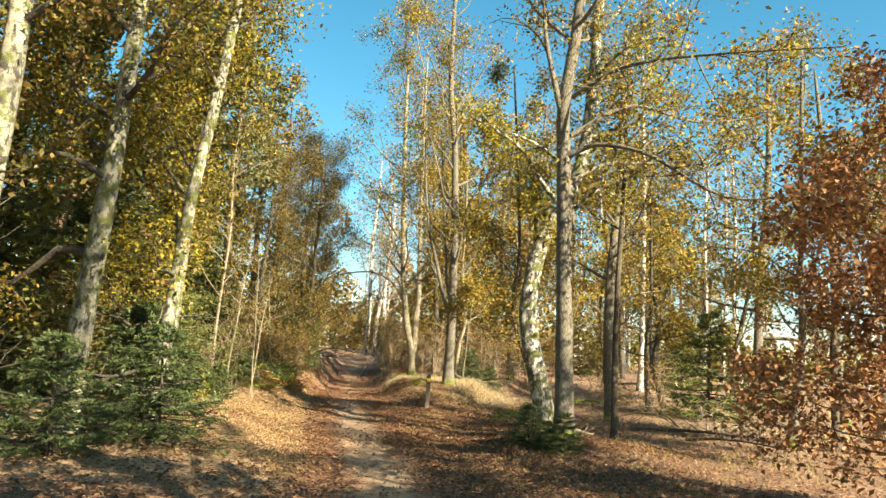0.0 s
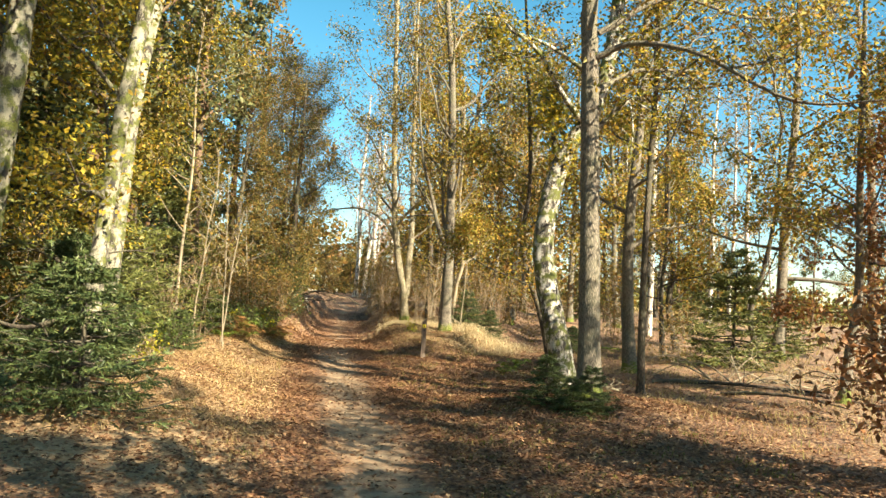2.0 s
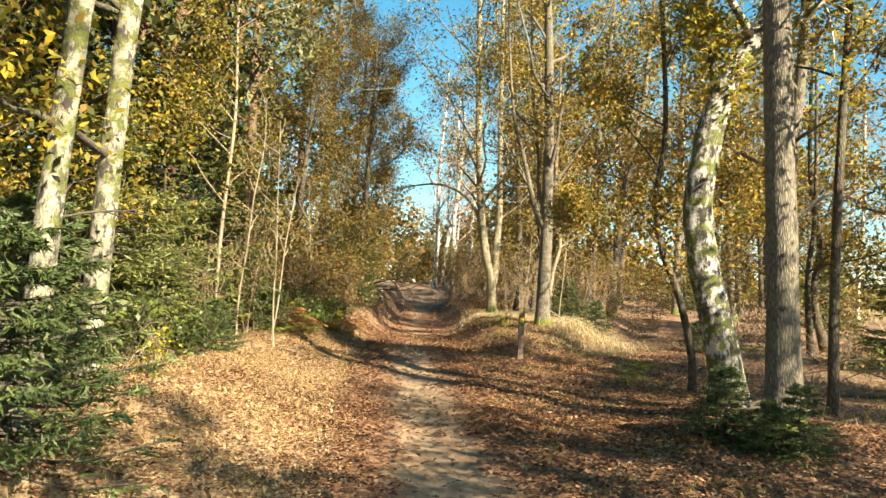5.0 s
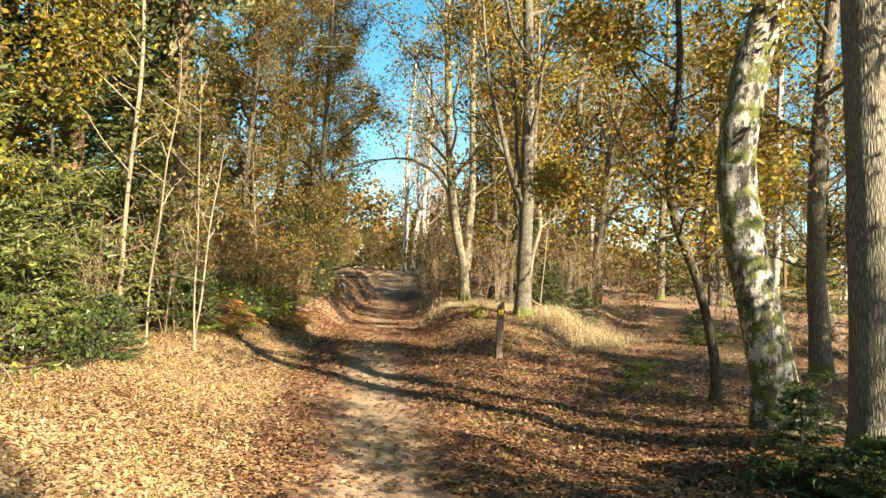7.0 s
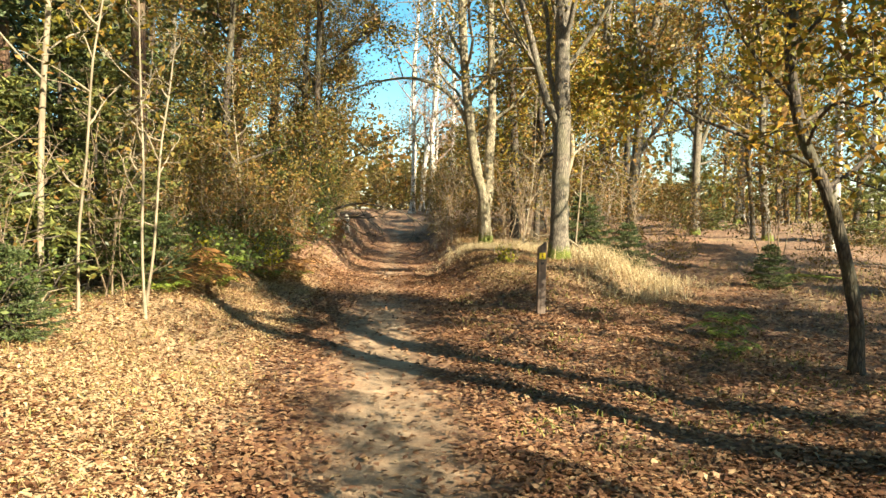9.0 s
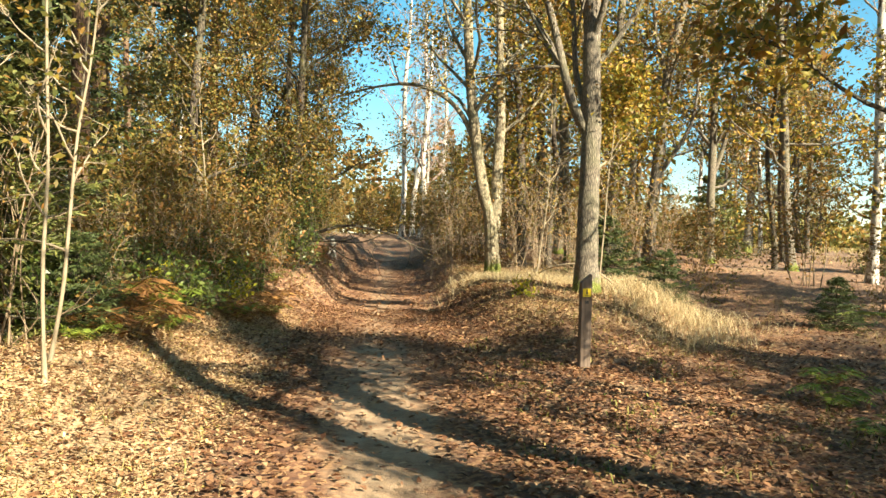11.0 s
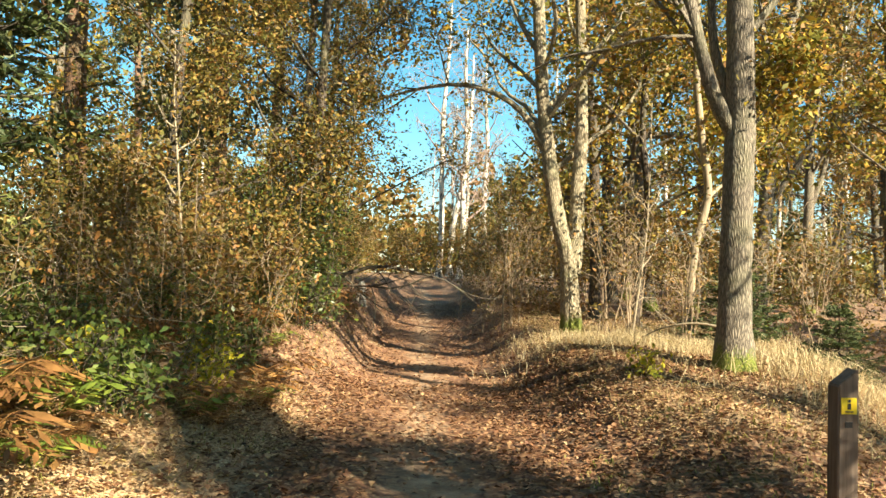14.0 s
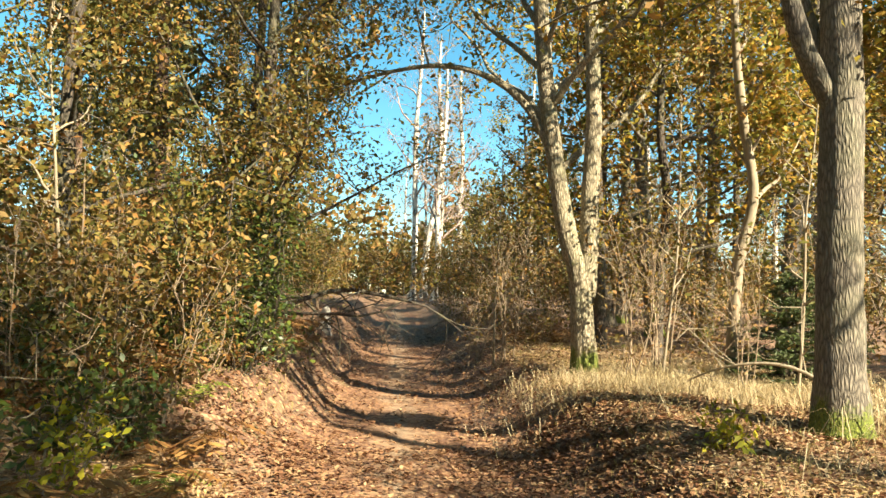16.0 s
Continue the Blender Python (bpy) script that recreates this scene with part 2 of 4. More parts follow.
M_STRAW = leaf_material("dry_grass", [(0.0, (0.3, 0.2, 0.08)), (0.6, (0.5, 0.38, 0.19)), (0.85, (0.34, 0.3, 0.08)), (1.0, (0.16, 0.2, 0.04))], 0.2, 0.6)
M_BLEACHED = leaf_material("bleached_grass", [(0.0, (0.36, 0.27, 0.13)), (0.6, (0.58, 0.47, 0.27)), (1.0, (0.7, 0.6, 0.38))], 0.25, 0.6)
M_GRASS = leaf_material("green_grass", [(0.0, (0.08, 0.11, 0.02)), (0.6, (0.2, 0.22, 0.04)), (1.0, (0.42, 0.33, 0.12))], 0.2, 0.6)
M_FERNGREEN = leaf_material("fern_green", [(0.0, (0.08, 0.14, 0.025)), (0.6, (0.2, 0.28, 0.04)), (1.0, (0.38, 0.38, 0.06))], 0.3, 0.5)
# lighter, yellower copy of the spruce needles with sunlight put into its colour
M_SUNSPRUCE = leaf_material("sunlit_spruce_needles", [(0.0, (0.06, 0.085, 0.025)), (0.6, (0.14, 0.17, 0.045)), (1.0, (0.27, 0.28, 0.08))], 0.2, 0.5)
M_ROSE = plain_wood("rosy_birch_twigs", (0.22, 0.15, 0.12), (0.42, 0.31, 0.25))
M_FERN = leaf_material("brown_bracken", [(0.0, (0.16, 0.07, 0.025)), (0.6, (0.32, 0.16, 0.05)), (1.0, (0.48, 0.3, 0.1))], 0.2, 0.7)
M_POST = plain_wood("weathered_post_wood", (0.10, 0.07, 0.05), (0.27, 0.2, 0.15), 0.85, 0.06)


def paint(name, colour, rough=0.5):
    n = Nodes(name)
    d = n.noise(n.coords(), 30.0)
    n.link(n.mix(n.ramp(d, [(0.45, (0, 0, 0)), (0.8, (0.35, 0.35, 0.35))]), colour, tuple(c * 0.5 for c in colour)), n.bsdf.inputs["Base Color"])
    n.bsdf.inputs["Roughness"].default_value = rough
    return n.material


M_SIGN = paint("yellow_sign_paint", (0.85, 0.62, 0.02))
M_BLACK = paint("black_print", (0.02, 0.02, 0.02))

# ---- geometry helpers ----
rng = np.random.default_rng(7)


def mesh_of(name, verts, quads, mat, smooth=False):
    """A mesh of four-cornered faces from arrays."""
    verts, quads = np.asarray(verts, np.float32), np.asarray(quads, np.int32)
    me = bpy.data.meshes.new(name)
    me.vertices.add(len(verts))
    me.vertices.foreach_set("co", verts.ravel())
    me.loops.add(quads.size)
    me.loops.foreach_set("vertex_index", quads.ravel())
    me.polygons.add(len(quads))
    me.polygons.foreach_set("loop_start", np.arange(0, quads.size, 4, dtype=np.int32))
    if smooth:
        me.polygons.foreach_set("use_smooth", np.ones(len(quads), bool))
    me.update(calc_edges=True)
    me.materials.append(mat)
    return me


def part(name, geo, mat, parent=None, label="", smooth=False):
    ob = new(name, mesh_of(name, geo[0], geo[1], mat, smooth))
    ob.parent = parent
    return tagged(ob, label) if label else ob


def join(geos):
    vs, qs, n = [], [], 0
    for v, q in geos:
        vs.append(v)
        qs.append(np.asarray(q) + n)
        n += len(v)
    return (np.concatenate(vs), np.concatenate(qs)) if vs else (np.zeros((0, 3)), np.zeros((0, 4), int))


def smooth_line(pts, n):
    """A curve through the points (Catmull-Rom), in n steps."""
    p = np.asarray(pts, float)
    if len(p) < 3:
        t = np.linspace(0, 1, n)[:, None]
        return p[0] * (1 - t) + p[-1] * t
    q = np.vstack([2 * p[0] - p[1], p, 2 * p[-1] - p[-2]])
    u = np.linspace(0, len(p) - 1 - 1e-6, n)
    i = u.astype(int)
    f = (u - i)[:, None]
    a, b, c, d = q[i], q[i + 1], q[i + 2], q[i + 3]
    return 0.5 * (2 * b + (c - a) * f + (2 * a - 5 * b + 4 * c - d) * f ** 2 + (3 * b - a - 3 * c + d) * f ** 3)


def tube(line, radii, sides=6, rough=0.0, r=rng):
    line = np.asarray(line, float)
    n = len(line)
    radii = np.broadcast_to(radii, (n,)) if np.ndim(radii) else np.full(n, radii)
    tan = np.gradient(line, axis=0)
    tan /= np.linalg.norm(tan, axis=1)[:, None] + 1e-9
    ref = np.array([0.31, 0.95, 0.0]) if abs(tan[0][2]) > 0.7 else np.array([0.0, 0.0, 1.0])
    a = np.cross(tan, ref)
    a /= np.linalg.norm(a, axis=1)[:, None] + 1e-9
    b = np.cross(tan, a)
    ang = np.linspace(0, 2 * np.pi, sides, endpoint=False)
    rr = radii[:, None] * (1 + rough * r.normal(size=(n, sides)) + rough * 1.5 * np.sin(2 * ang + r.uniform(0, 6)))
    v = line[:, None] + rr[..., None] * (np.cos(ang)[None, :, None] * a[:, None] + np.sin(ang)[None, :, None] * b[:, None])
    i, j = np.meshgrid(np.arange(n - 1), np.arange(sides), indexing="ij")
    k = (j + 1) % sides
    q = np.stack([i * sides + j, i * sides + k, (i + 1) * sides + k, (i + 1) * sides + j], -1).reshape(-1, 4)
    return v.reshape(-1, 3), q


def leaves(centres, size, r=rng, width=0.5, flat=0.3, vary=0.4):
    """A folded, pointed leaf at each centre. flat: how far the leaves lie level."""
    c = np.asarray(centres, float)
    n = len(c)
    d = r.normal(size=(n, 3))
    d[:, 2] *= (1 - flat) ** 0.66
    d /= np.linalg.norm(d, axis=1)[:, None]
    up = r.normal(size=(n, 3)) * (1 - flat) + np.array([0, 0, 1.6 * flat + 0.2])
    s = np.cross(d, up)
    s /= np.linalg.norm(s, axis=1)[:, None] + 1e-9
    nn = np.cross(s, d)
    sz = (size * (1 + vary * r.uniform(-1, 1, n)))[:, None]
    bend = nn * sz * r.uniform(0.05, 0.28, n)[:, None]
    v = np.stack([c - d * sz * 0.5, c + s * sz * width * 0.5 + bend + d * sz * 0.08, c + d * sz * 0.5, c - s * sz * width * 0.5 + bend + d * sz * 0.08], 1)
    return v.reshape(-1, 3), np.arange(4 * n).reshape(n, 4)


def unit(v):
    return v / (np.linalg.norm(v) + 1e-9)


# ---- lie of the land ----


def ease(a, b, v):
    t = np.clip((v - a) / (b - a), 0, 1)
    return t * t * (3 - 2 * t)


def track_x(y):
    return np.interp(y, [-30, 0, 10, 14, 19, 25, 31, 37, 43, 50, 56, 62, 75], [1.2, 0.35, -0.45, -1.25, -2.1, -3.0, -3.7, -4.4, -5.1, -5.8, -6.9, -9.5, -19])


def side_track_x(y):
    return np.interp(y, [14, 18, 20, 22, 24.7, 28, 33, 45, 70], [-1.3, -0.4, 0.5, 1.5, 2.65, 3.7, 4.8, 6.2, 9.5])


def land(x, y):
    """Height of the ground."""
    x, y = np.asarray(x, float), np.asarray(y, float)
    z = np.interp(y, [-60, 0, 10, 15, 19, 22, 26, 32, 40, 50, 60, 90, 200], [-0.4, -0.38, -0.43, -0.35, -0.22, -0.13, -0.05, 0.0, 0.3, 0.8, 1.15, 1.7, 2.0])
    d = x - track_x(y)
    steep = ease(23, 28, y)                                  # the bank steepens where the track sinks between its sides
    z = z + ease(1.1 - 0.4 * steep, 3.0 - 1.25 * steep, -d) * np.interp(y, [0, 10, 14, 18, 22, 27, 32, 40, 60], [0.1, 0.25, 0.46, 0.34, 0.55, 0.72, 0.8, 0.82, 0.6])
    right = ease(1.0 - 0.2 * steep, 2.4 - 0.5 * steep, d) * np.interp(y, [19, 22, 24, 26, 32, 45, 60], [0, 0.14, 0.4, 0.52, 0.55, 0.55, 0.5])
    z = z + right * (1 - ease(-2.2, -0.7, x - side_track_x(y)))
    z = z + 0.34 * ease(25, 36, y) * ease(-2.0, -0.4, x - side_track_x(y))
    z = z - 0.5 * ease(9, 26, x) - 0.8 * ease(20, 60, x)
    z = z + 0.26 * np.exp(-((x - 2.4) ** 2 + (y - 14.8) ** 2) / 1.8)
    z = z - 0.04 * np.exp(-(d / 0.5) ** 2)
    rough = 0.5 + 0.5 * ease(0.6, 1.6, np.abs(d))
    z = z + rough * 0.035 * (np.sin(1.9 * x + 0.7 * y) * np.sin(1.3 * y - 0.6 * x + 1) + 0.6 * np.sin(4.3 * x + 2.1 * y + 2) * np.sin(3.7 * y - 1.4 * x))
    return z


def at_ground(x, y, sink=0.0):
    return float(land(x, y)) - sink


def graded(a, b, c, d, near, far_n):
    return np.unique(np.concatenate([a + (b - a) * (1 - np.linspace(1, 0, far_n) ** 2.6), np.arange(b, c, near), c + (d - c) * np.linspace(0, 1, far_n) ** 2.6]))


gx, gy = graded(-600, -11, 12, 600, 0.19, 36), graded(-200, 0, 46, 900, 0.24, 36)
GX, GY = np.meshgrid(gx, gy)
GZ = land(GX, GY) + 0.012 * np.sin(GX * 13 + np.sin(GY * 7)) * np.sin(GY * 11 + np.sin(GX * 5))
i, j = np.meshgrid(np.arange(len(gy) - 1), np.arange(len(gx) - 1), indexing="ij")
w = len(gx)
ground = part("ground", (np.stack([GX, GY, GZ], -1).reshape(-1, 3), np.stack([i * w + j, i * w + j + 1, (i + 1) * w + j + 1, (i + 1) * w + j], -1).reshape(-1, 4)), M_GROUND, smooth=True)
dry = GX - track_x(GY)
dry = ease(0.7, 1.7, -dry) * (1 - ease(5, 7, -dry)) * ease(6, 10, GY) * (1 - ease(24, 27, GY)) + 0.8 * ease(1.4, 2.2, dry) * (1 - ease(4.2, 5.5, dry)) * ease(22, 24, GY) * (1 - ease(34, 40, GY))
ground.data.attributes.new("dry_grass", "FLOAT", "POINT").data.foreach_set("value", dry.ravel().astype(np.float32))
tagged(ground, "forest floor of brown soil under fallen oak leaves", "ground", kind="structure")


def track(name, centre, y0, y1, half, label):
    ys = np.arange(y0, y1, 0.14)
    u = np.linspace(-1, 1, 19)
    rag = half * (1 + 0.16 * np.sin(ys * 1.7) + 0.12 * np.sin(ys * 4.1 + 1) + 0.06 * np.sin(ys * 11))
    X = centre(ys)[:, None] + u[None] * rag[:, None]
    Y = np.repeat(ys[:, None], len(u), 1)
    Z = land(X, Y) + 0.022 - 0.05 * np.abs(u)[None] ** 6 + 0.006 * np.sin(X * 9 + 2 * np.sin(Y * 3)) * np.sin(Y * 6)
    a, b = np.meshgrid(np.arange(len(ys) - 1), np.arange(len(u) - 1), indexing="ij")
    n = len(u)
    ob = part(name, (np.stack([X, Y, Z], -1).reshape(-1, 3), np.stack([a * n + b, a * n + b + 1, (a + 1) * n + b + 1, (a + 1) * n + b], -1).reshape(-1, 4)), M_TRACK, smooth=True)
    e = ob.data.attributes.new("edge", "FLOAT", "POINT")
    worn = np.abs(u)[None] ** 1.2 * 0.95 + 0.2 * ease(19, 26, ys)[:, None]        # trodden bare in the middle, leaf-strewn further on
    e.data.foreach_set("value", worn.ravel().astype(np.float32))
    return tagged(ob, label, "footpath", kind="structure")


track("footpath", track_x, -8, 70, 1.1, "trodden sandy woodland footpath with fallen leaves")
side = track("side_path", side_track_x, 20.5, 62, 0.75, "leaf-covered side path branching off the track")
side.data.attributes["edge"].data.foreach_set("value", np.full(len(side.data.vertices), 0.42, np.float32))

# ---- trees ----


def limb_geo(start, way, length, r0, r, subs=4, twigs=3, droop=0.0, wander=0.22, sides=6, steps=7, line=None, cheap=False, bare=0.28):
    """One limb with its side branches and twigs: the geometry and the points that carry leaves."""
    if line is None:
        pts, p, d = [start], np.array(start, float), unit(np.array(way, float))
        for _ in range(5):
            d = unit(d + r.normal(size=3) * wander + np.array([0, 0, 0.10 - droop]))
            p = p + d * length / 5
            pts.append(p)
        line = smooth_line(pts, 6 if cheap else steps + 3)
    else:
        line = smooth_line(line, steps + 6)
        length = float(np.linalg.norm(np.diff(line, axis=0), axis=1).sum())
    n = len(line)
    geos = [tube(line, r0 * np.linspace(1, 0.18, n) ** 0.9, sides, 0.04, r)]
    carry = [line[n // 2:]]
    for s in range(subs):
        k = min(n - 2, int(n * r.uniform(bare, 0.98)))
        base_d = unit(line[k + 1] - line[k])
        d = unit(base_d * 0.7 + r.normal(size=3) * 0.7 + np.array([0, 0, 0.15 - droop]))
        ln = length * r.uniform(0.28, 0.55) * (1.15 - 0.5 * k / n)
        pts, p = [line[k]], line[k].copy()
        for _ in range(4):
            d = unit(d + r.normal(size=3) * 0.3 + np.array([0, 0, 0.05 - droop]))
            p = p + d * ln / 4
            pts.append(p)
        sl = smooth_line(pts, 7)[::2] if cheap else smooth_line(pts, 7)
        rs = max(0.006, r0 * 0.38 * (1.1 - 0.6 * k / n))
        geos.append(tube(sl, rs * np.linspace(1, 0.25, len(sl)), 3 if cheap else 4, 0.0, r))
        carry.append(sl[1:])
        for _ in range(twigs):
            m = int(r.integers(1, len(sl) - 1))
            d2 = unit(unit(sl[m + 1] - sl[m]) * 0.6 + r.normal(size=3) * 0.8)
            tl = ln * r.uniform(0.3, 0.6)
            bend = r.normal(size=3) * 0.12 * tl
            tw = np.array([sl[m], sl[m] + d2 * tl * 0.5 + bend, sl[m] + d2 * tl - np.array([0, 0, droop * tl])])
            geos.append(tube(tw, np.array([0.4, 0.28, 0.14]) * rs + 0.0022, 3, 0.0, r))
            carry.append(smooth_line(tw, 5)[1:])
    return join(geos), np.concatenate(carry)


def tree(name, label, x, y, line, r0, r1, bark, leaf, r, limbs=8, start=0.35, spread=2.6, count=4000, size=0.1, own=(), subs=4, twigs=3,
         droop=0.0, rise=0.5, fuzz=0.14, sides=12, category="tree", group="", sink=0.12, taper=0.55, flare=0.55, lean_leaf=0.3, twig_mat=None, steps=30, second=None, cheap=False, floor=0.0, bare=0.28):
    """A tree whose trunk follows a line given from its foot. own: limbs given as (line, radius)."""
    root = new(name)
    root.location = (x, y, at_ground(x, y, sink))
    tagged(root, label, category, group)
    stem = smooth_line(line, steps)
    u = np.linspace(0, 1, steps)
    h = stem[:, 2] - stem[0][2]
    rad = r1 + (r0 - r1) * (1 - u) ** taper + r0 * flare * np.exp(-h / (1.5 * r0 + 0.05))
    part("trunk", tube(stem, rad, sides, 0.035, r), bark, root, smooth=True)
    carry = []
    for ln, rr in own:
        geo, c = limb_geo(None, None, 0, rr, r, subs + 2, twigs, droop, sides=8, line=np.array(ln, float), steps=12, bare=bare)
        part("limb", geo, bark, root, smooth=True)
        carry.append(c)
    for s in range(limbs):
        f = start + (1 - start) * (s + r.uniform(0, 0.8)) / max(limbs, 1)
        k = min(steps - 2, int(f * (steps - 1)))
        az = s * 2.4 + r.uniform(-0.6, 0.6)
        up = rise + r.uniform(-0.25, 0.35) + 0.5 * f
        way = np.array([math.cos(az), math.sin(az), up])
        if -7 < x < -3 and y < 24 and way[0] > 0 and stem[k][2] < 5:      # low limbs on the bank turn away from the open track
            way[0] = -way[0]
        ln = spread * (1.1 - 0.55 * f) * r.uniform(0.7, 1.2)
        geo, c = limb_geo(stem[k], way, ln, max(0.012, rad[k] * r.uniform(0.32, 0.5)), r, subs, twigs, droop, sides=4 if cheap else 6, cheap=cheap)
        part("limb", geo, twig_mat or bark, root, smooth=True)
        carry.append(c)
    if count and carry:
        c = np.concatenate(carry)
        at = c[r.integers(0, len(c), count)] + r.normal(size=(count, 3)) * fuzz
        at = at[at[:, 2] > floor]
        wy = at[:, 1] + y
        at = at[(np.abs(at[:, 0] + x - track_x(wy)) > 1.9) | (wy > 24) | (at[:, 2] > 4.2)]   # kept clear over the track
        count = len(at)
        if second:
            cut = r.random(count) < second[1]
            part("crown", leaves(at[~cut], size, r, flat=lean_leaf), leaf, root)
            part("crown", leaves(at[cut], size, r, flat=lean_leaf), second[0], root)
        else:
            part("crown", leaves(at, size, r, flat=lean_leaf), leaf, root)
    return root


def straight(h, lean=(0, 0), bow=0.2, r=rng, n=6):
    z = np.linspace(0, h, n)
    wob = np.cumsum(r.normal(size=(n, 2)) * bow * 0.35, axis=0)
    wob -= wob[0]
    return np.stack([lean[0] * z / h + wob[:, 0], lean[1] * z / h + wob[:, 1], z], 1)


def conifer(name, label, x, y, h, spread, r, tiers=14, per=7, needle=0.028, sprays=11, low=0.04, group="", fine=9, category="spruce", needle_mat=None):
    root = new(name)
    root.location = (x, y, at_ground(x, y, 0.05))
    tagged(root, label, category, group)
    stem = straight(h, r.normal(size=2) * 0.04 * h, 0.03, r)
    part("trunk", tube(smooth_line(stem, 14), np.linspace(0.018 * h + 0.01, 0.005, 14), 7, 0.03, r), M_BARK, root, smooth=True)
    wood, green = [], []
    for t in range(tiers):
        f = low + (1 - low) * (t + r.uniform(0, 0.7)) / tiers
        for b in range(per):
            f = min(0.97, max(low, f + r.uniform(-0.6, 0.6) / tiers))
            z0 = f * h
            reach = spread * (1 - f) ** 0.8 + 0.08
            az = b * 2 * math.pi / per + t * 1.1 + r.uniform(-0.3, 0.3)
            ln = reach * r.uniform(0.65, 1.12)
            out = np.array([math.cos(az), math.sin(az), 0])
            lift = 0.32 - 0.35 * (1 - f)
            line = np.array([[0, 0, z0], out * ln * 0.5 + [0, 0, z0 + lift * ln * 0.5 - 0.05 * ln], out * ln + [0, 0, z0 + lift * ln * 0.8 + 0.05 * ln]])
            line[:, :2] += np.interp(z0, stem[:, 2], stem[:, 0]), np.interp(z0, stem[:, 2], stem[:, 1])
            bl = smooth_line(line, 7)
            wood.append(tube(bl, np.linspace(0.012, 0.003, 7) * (0.5 + reach), 4, 0, r))
            m = max(4, int(sprays * (0.4 + 0.6 * ln / spread)))
            u = r.uniform(0.15, 1.0, m)
            base = np.stack([np.interp(u * 6, np.arange(7), bl[:, k]) for k in range(3)], 1)
            side = np.cross(out, [0, 0, 1])
            sgn = np.where(np.arange(m) % 2, 1, -1)[:, None]
            tw = out[None] * 0.75 + side[None] * sgn * 0.75 + r.normal(size=(m, 3)) * 0.16 + [0, 0, -0.12]
            tl = (0.34 * ln * (1.15 - u) + 0.06)[:, None]
            k = np.linspace(0.05, 1, fine)
            cen = (base[:, None] + (tw * tl)[:, None] * k[None, :, None]).reshape(-1, 3)
            green.append((cen, np.repeat(tw, fine, 0)))
    tagged(part("bough_wood", join(wood), M_BARK, root), kind="stuff")
    cen = np.concatenate([g[0] for g in green])
    d = np.concatenate([g[1] for g in green])
    n = len(cen)
    d = d / np.linalg.norm(d, axis=1)[:, None] + r.normal(size=(n, 3)) * 0.55
    d /= np.linalg.norm(d, axis=1)[:, None]
    s = np.cross(d, r.normal(size=(n, 3)))
    s /= np.linalg.norm(s, axis=1)[:, None]
    sz = (needle * r.uniform(0.8, 1.5, n))[:, None]
    v = np.stack([cen - d * sz * 0.4, cen + s * sz * 0.14, cen + d * sz, cen - s * sz * 0.14], 1)
    part("needles", (v.reshape(-1, 3), np.arange(4 * n).reshape(n, 4)), needle_mat or M_NEEDLE, root)
    return root


def shrub(name, label, x, y, h, spread, r, stems=12, leaf=None, count=0, size=0.06, wood=M_TWIG, thick=0.009, category="shrub", group="", fuzz=0.1, second=None):
    root = new(name)
    root.location = (x, y, at_ground(x, y, 0.04))
    tagged(root, label, category, group)
    carry = []
    for s in range(stems):
        az = r.uniform(0, 6.283)
        lean = r.uniform(0.1, 1.0) * spread
        top = np.array([math.cos(az) * lean, math.sin(az) * lean, h * r.uniform(0.55, 1.05)])
        foot = np.array([math.cos(az), math.sin(az), 0]) * r.uniform(0, 0.3) * spread
        mid = foot * 0.6 + top * 0.42 + r.normal(size=3) * 0.07 * h
        line = smooth_line([foot, mid, top], 9)
        geo, c = limb_geo(None, None, 0, thick * r.uniform(0.7, 1.5), r, 4, 2, 0.0, sides=4, line=line, steps=3, cheap=True)
        part("stem", geo, wood, root)
        carry.append(c)
    if count:
        c = np.concatenate(carry)
        at = c[r.integers(0, len(c), count)] + r.normal(size=(count, 3)) * fuzz
        at[:, 2] = np.abs(at[:, 2])
        part("foliage", leaves(at, size, r), leaf, root)
    return root


R = np.random.default_rng(11)

# the grey oak beside the track fork and the moss-grown birch behind it
tree("oak_tree", "tall grey-barked oak with thin ochre leaves and long limb", 2.42, 14.5,
     [(0, 0, 0), (-0.02, 0.1, 1.5), (-0.05, 0.2, 3.2), (-0.1, 0.3, 5.3), (-0.15, 0.2, 6.6), (0.05, 0.1, 8.2), (0.2, 0.1, 10.5), (0.1, 0, 13.5)], 0.185, 0.05, M_OAK, M_GOLD, R,
     limbs=12, start=0.68, spread=4.2, count=13000, size=0.09, subs=5, rise=0.15, fuzz=0.2,
     own=[([(0.0, 0.2, 5.6), (0.5, -0.1, 5.75), (1.3, -0.8, 5.4), (2.3, -1.8, 4.45), (3.3, -2.4, 4.35)], 0.06),
          ([(-0.12, 0.2, 6.2), (-0.35, 0.1, 7.0), (-0.6, 0, 8.2), (-0.6, 0, 10.0)], 0.08),
          ([(0.0, 0.2, 6.0), (1.2, 0.3, 6.7), (2.6, 0.5, 6.5), (4.2, 0.8, 6.8)], 0.05),
          ([(-0.05, 0.2, 5.0), (0.8, 0.8, 5.6), (2.0, 1.6, 5.9), (3.6, 2.4, 6.3)], 0.045),
          ([(0, 0.2, 6.8), (0.9, -0.8, 7.1), (2.2, -2.0, 6.9), (3.6, -3.4, 6.5)], 0.05)], steps=40, sides=16)
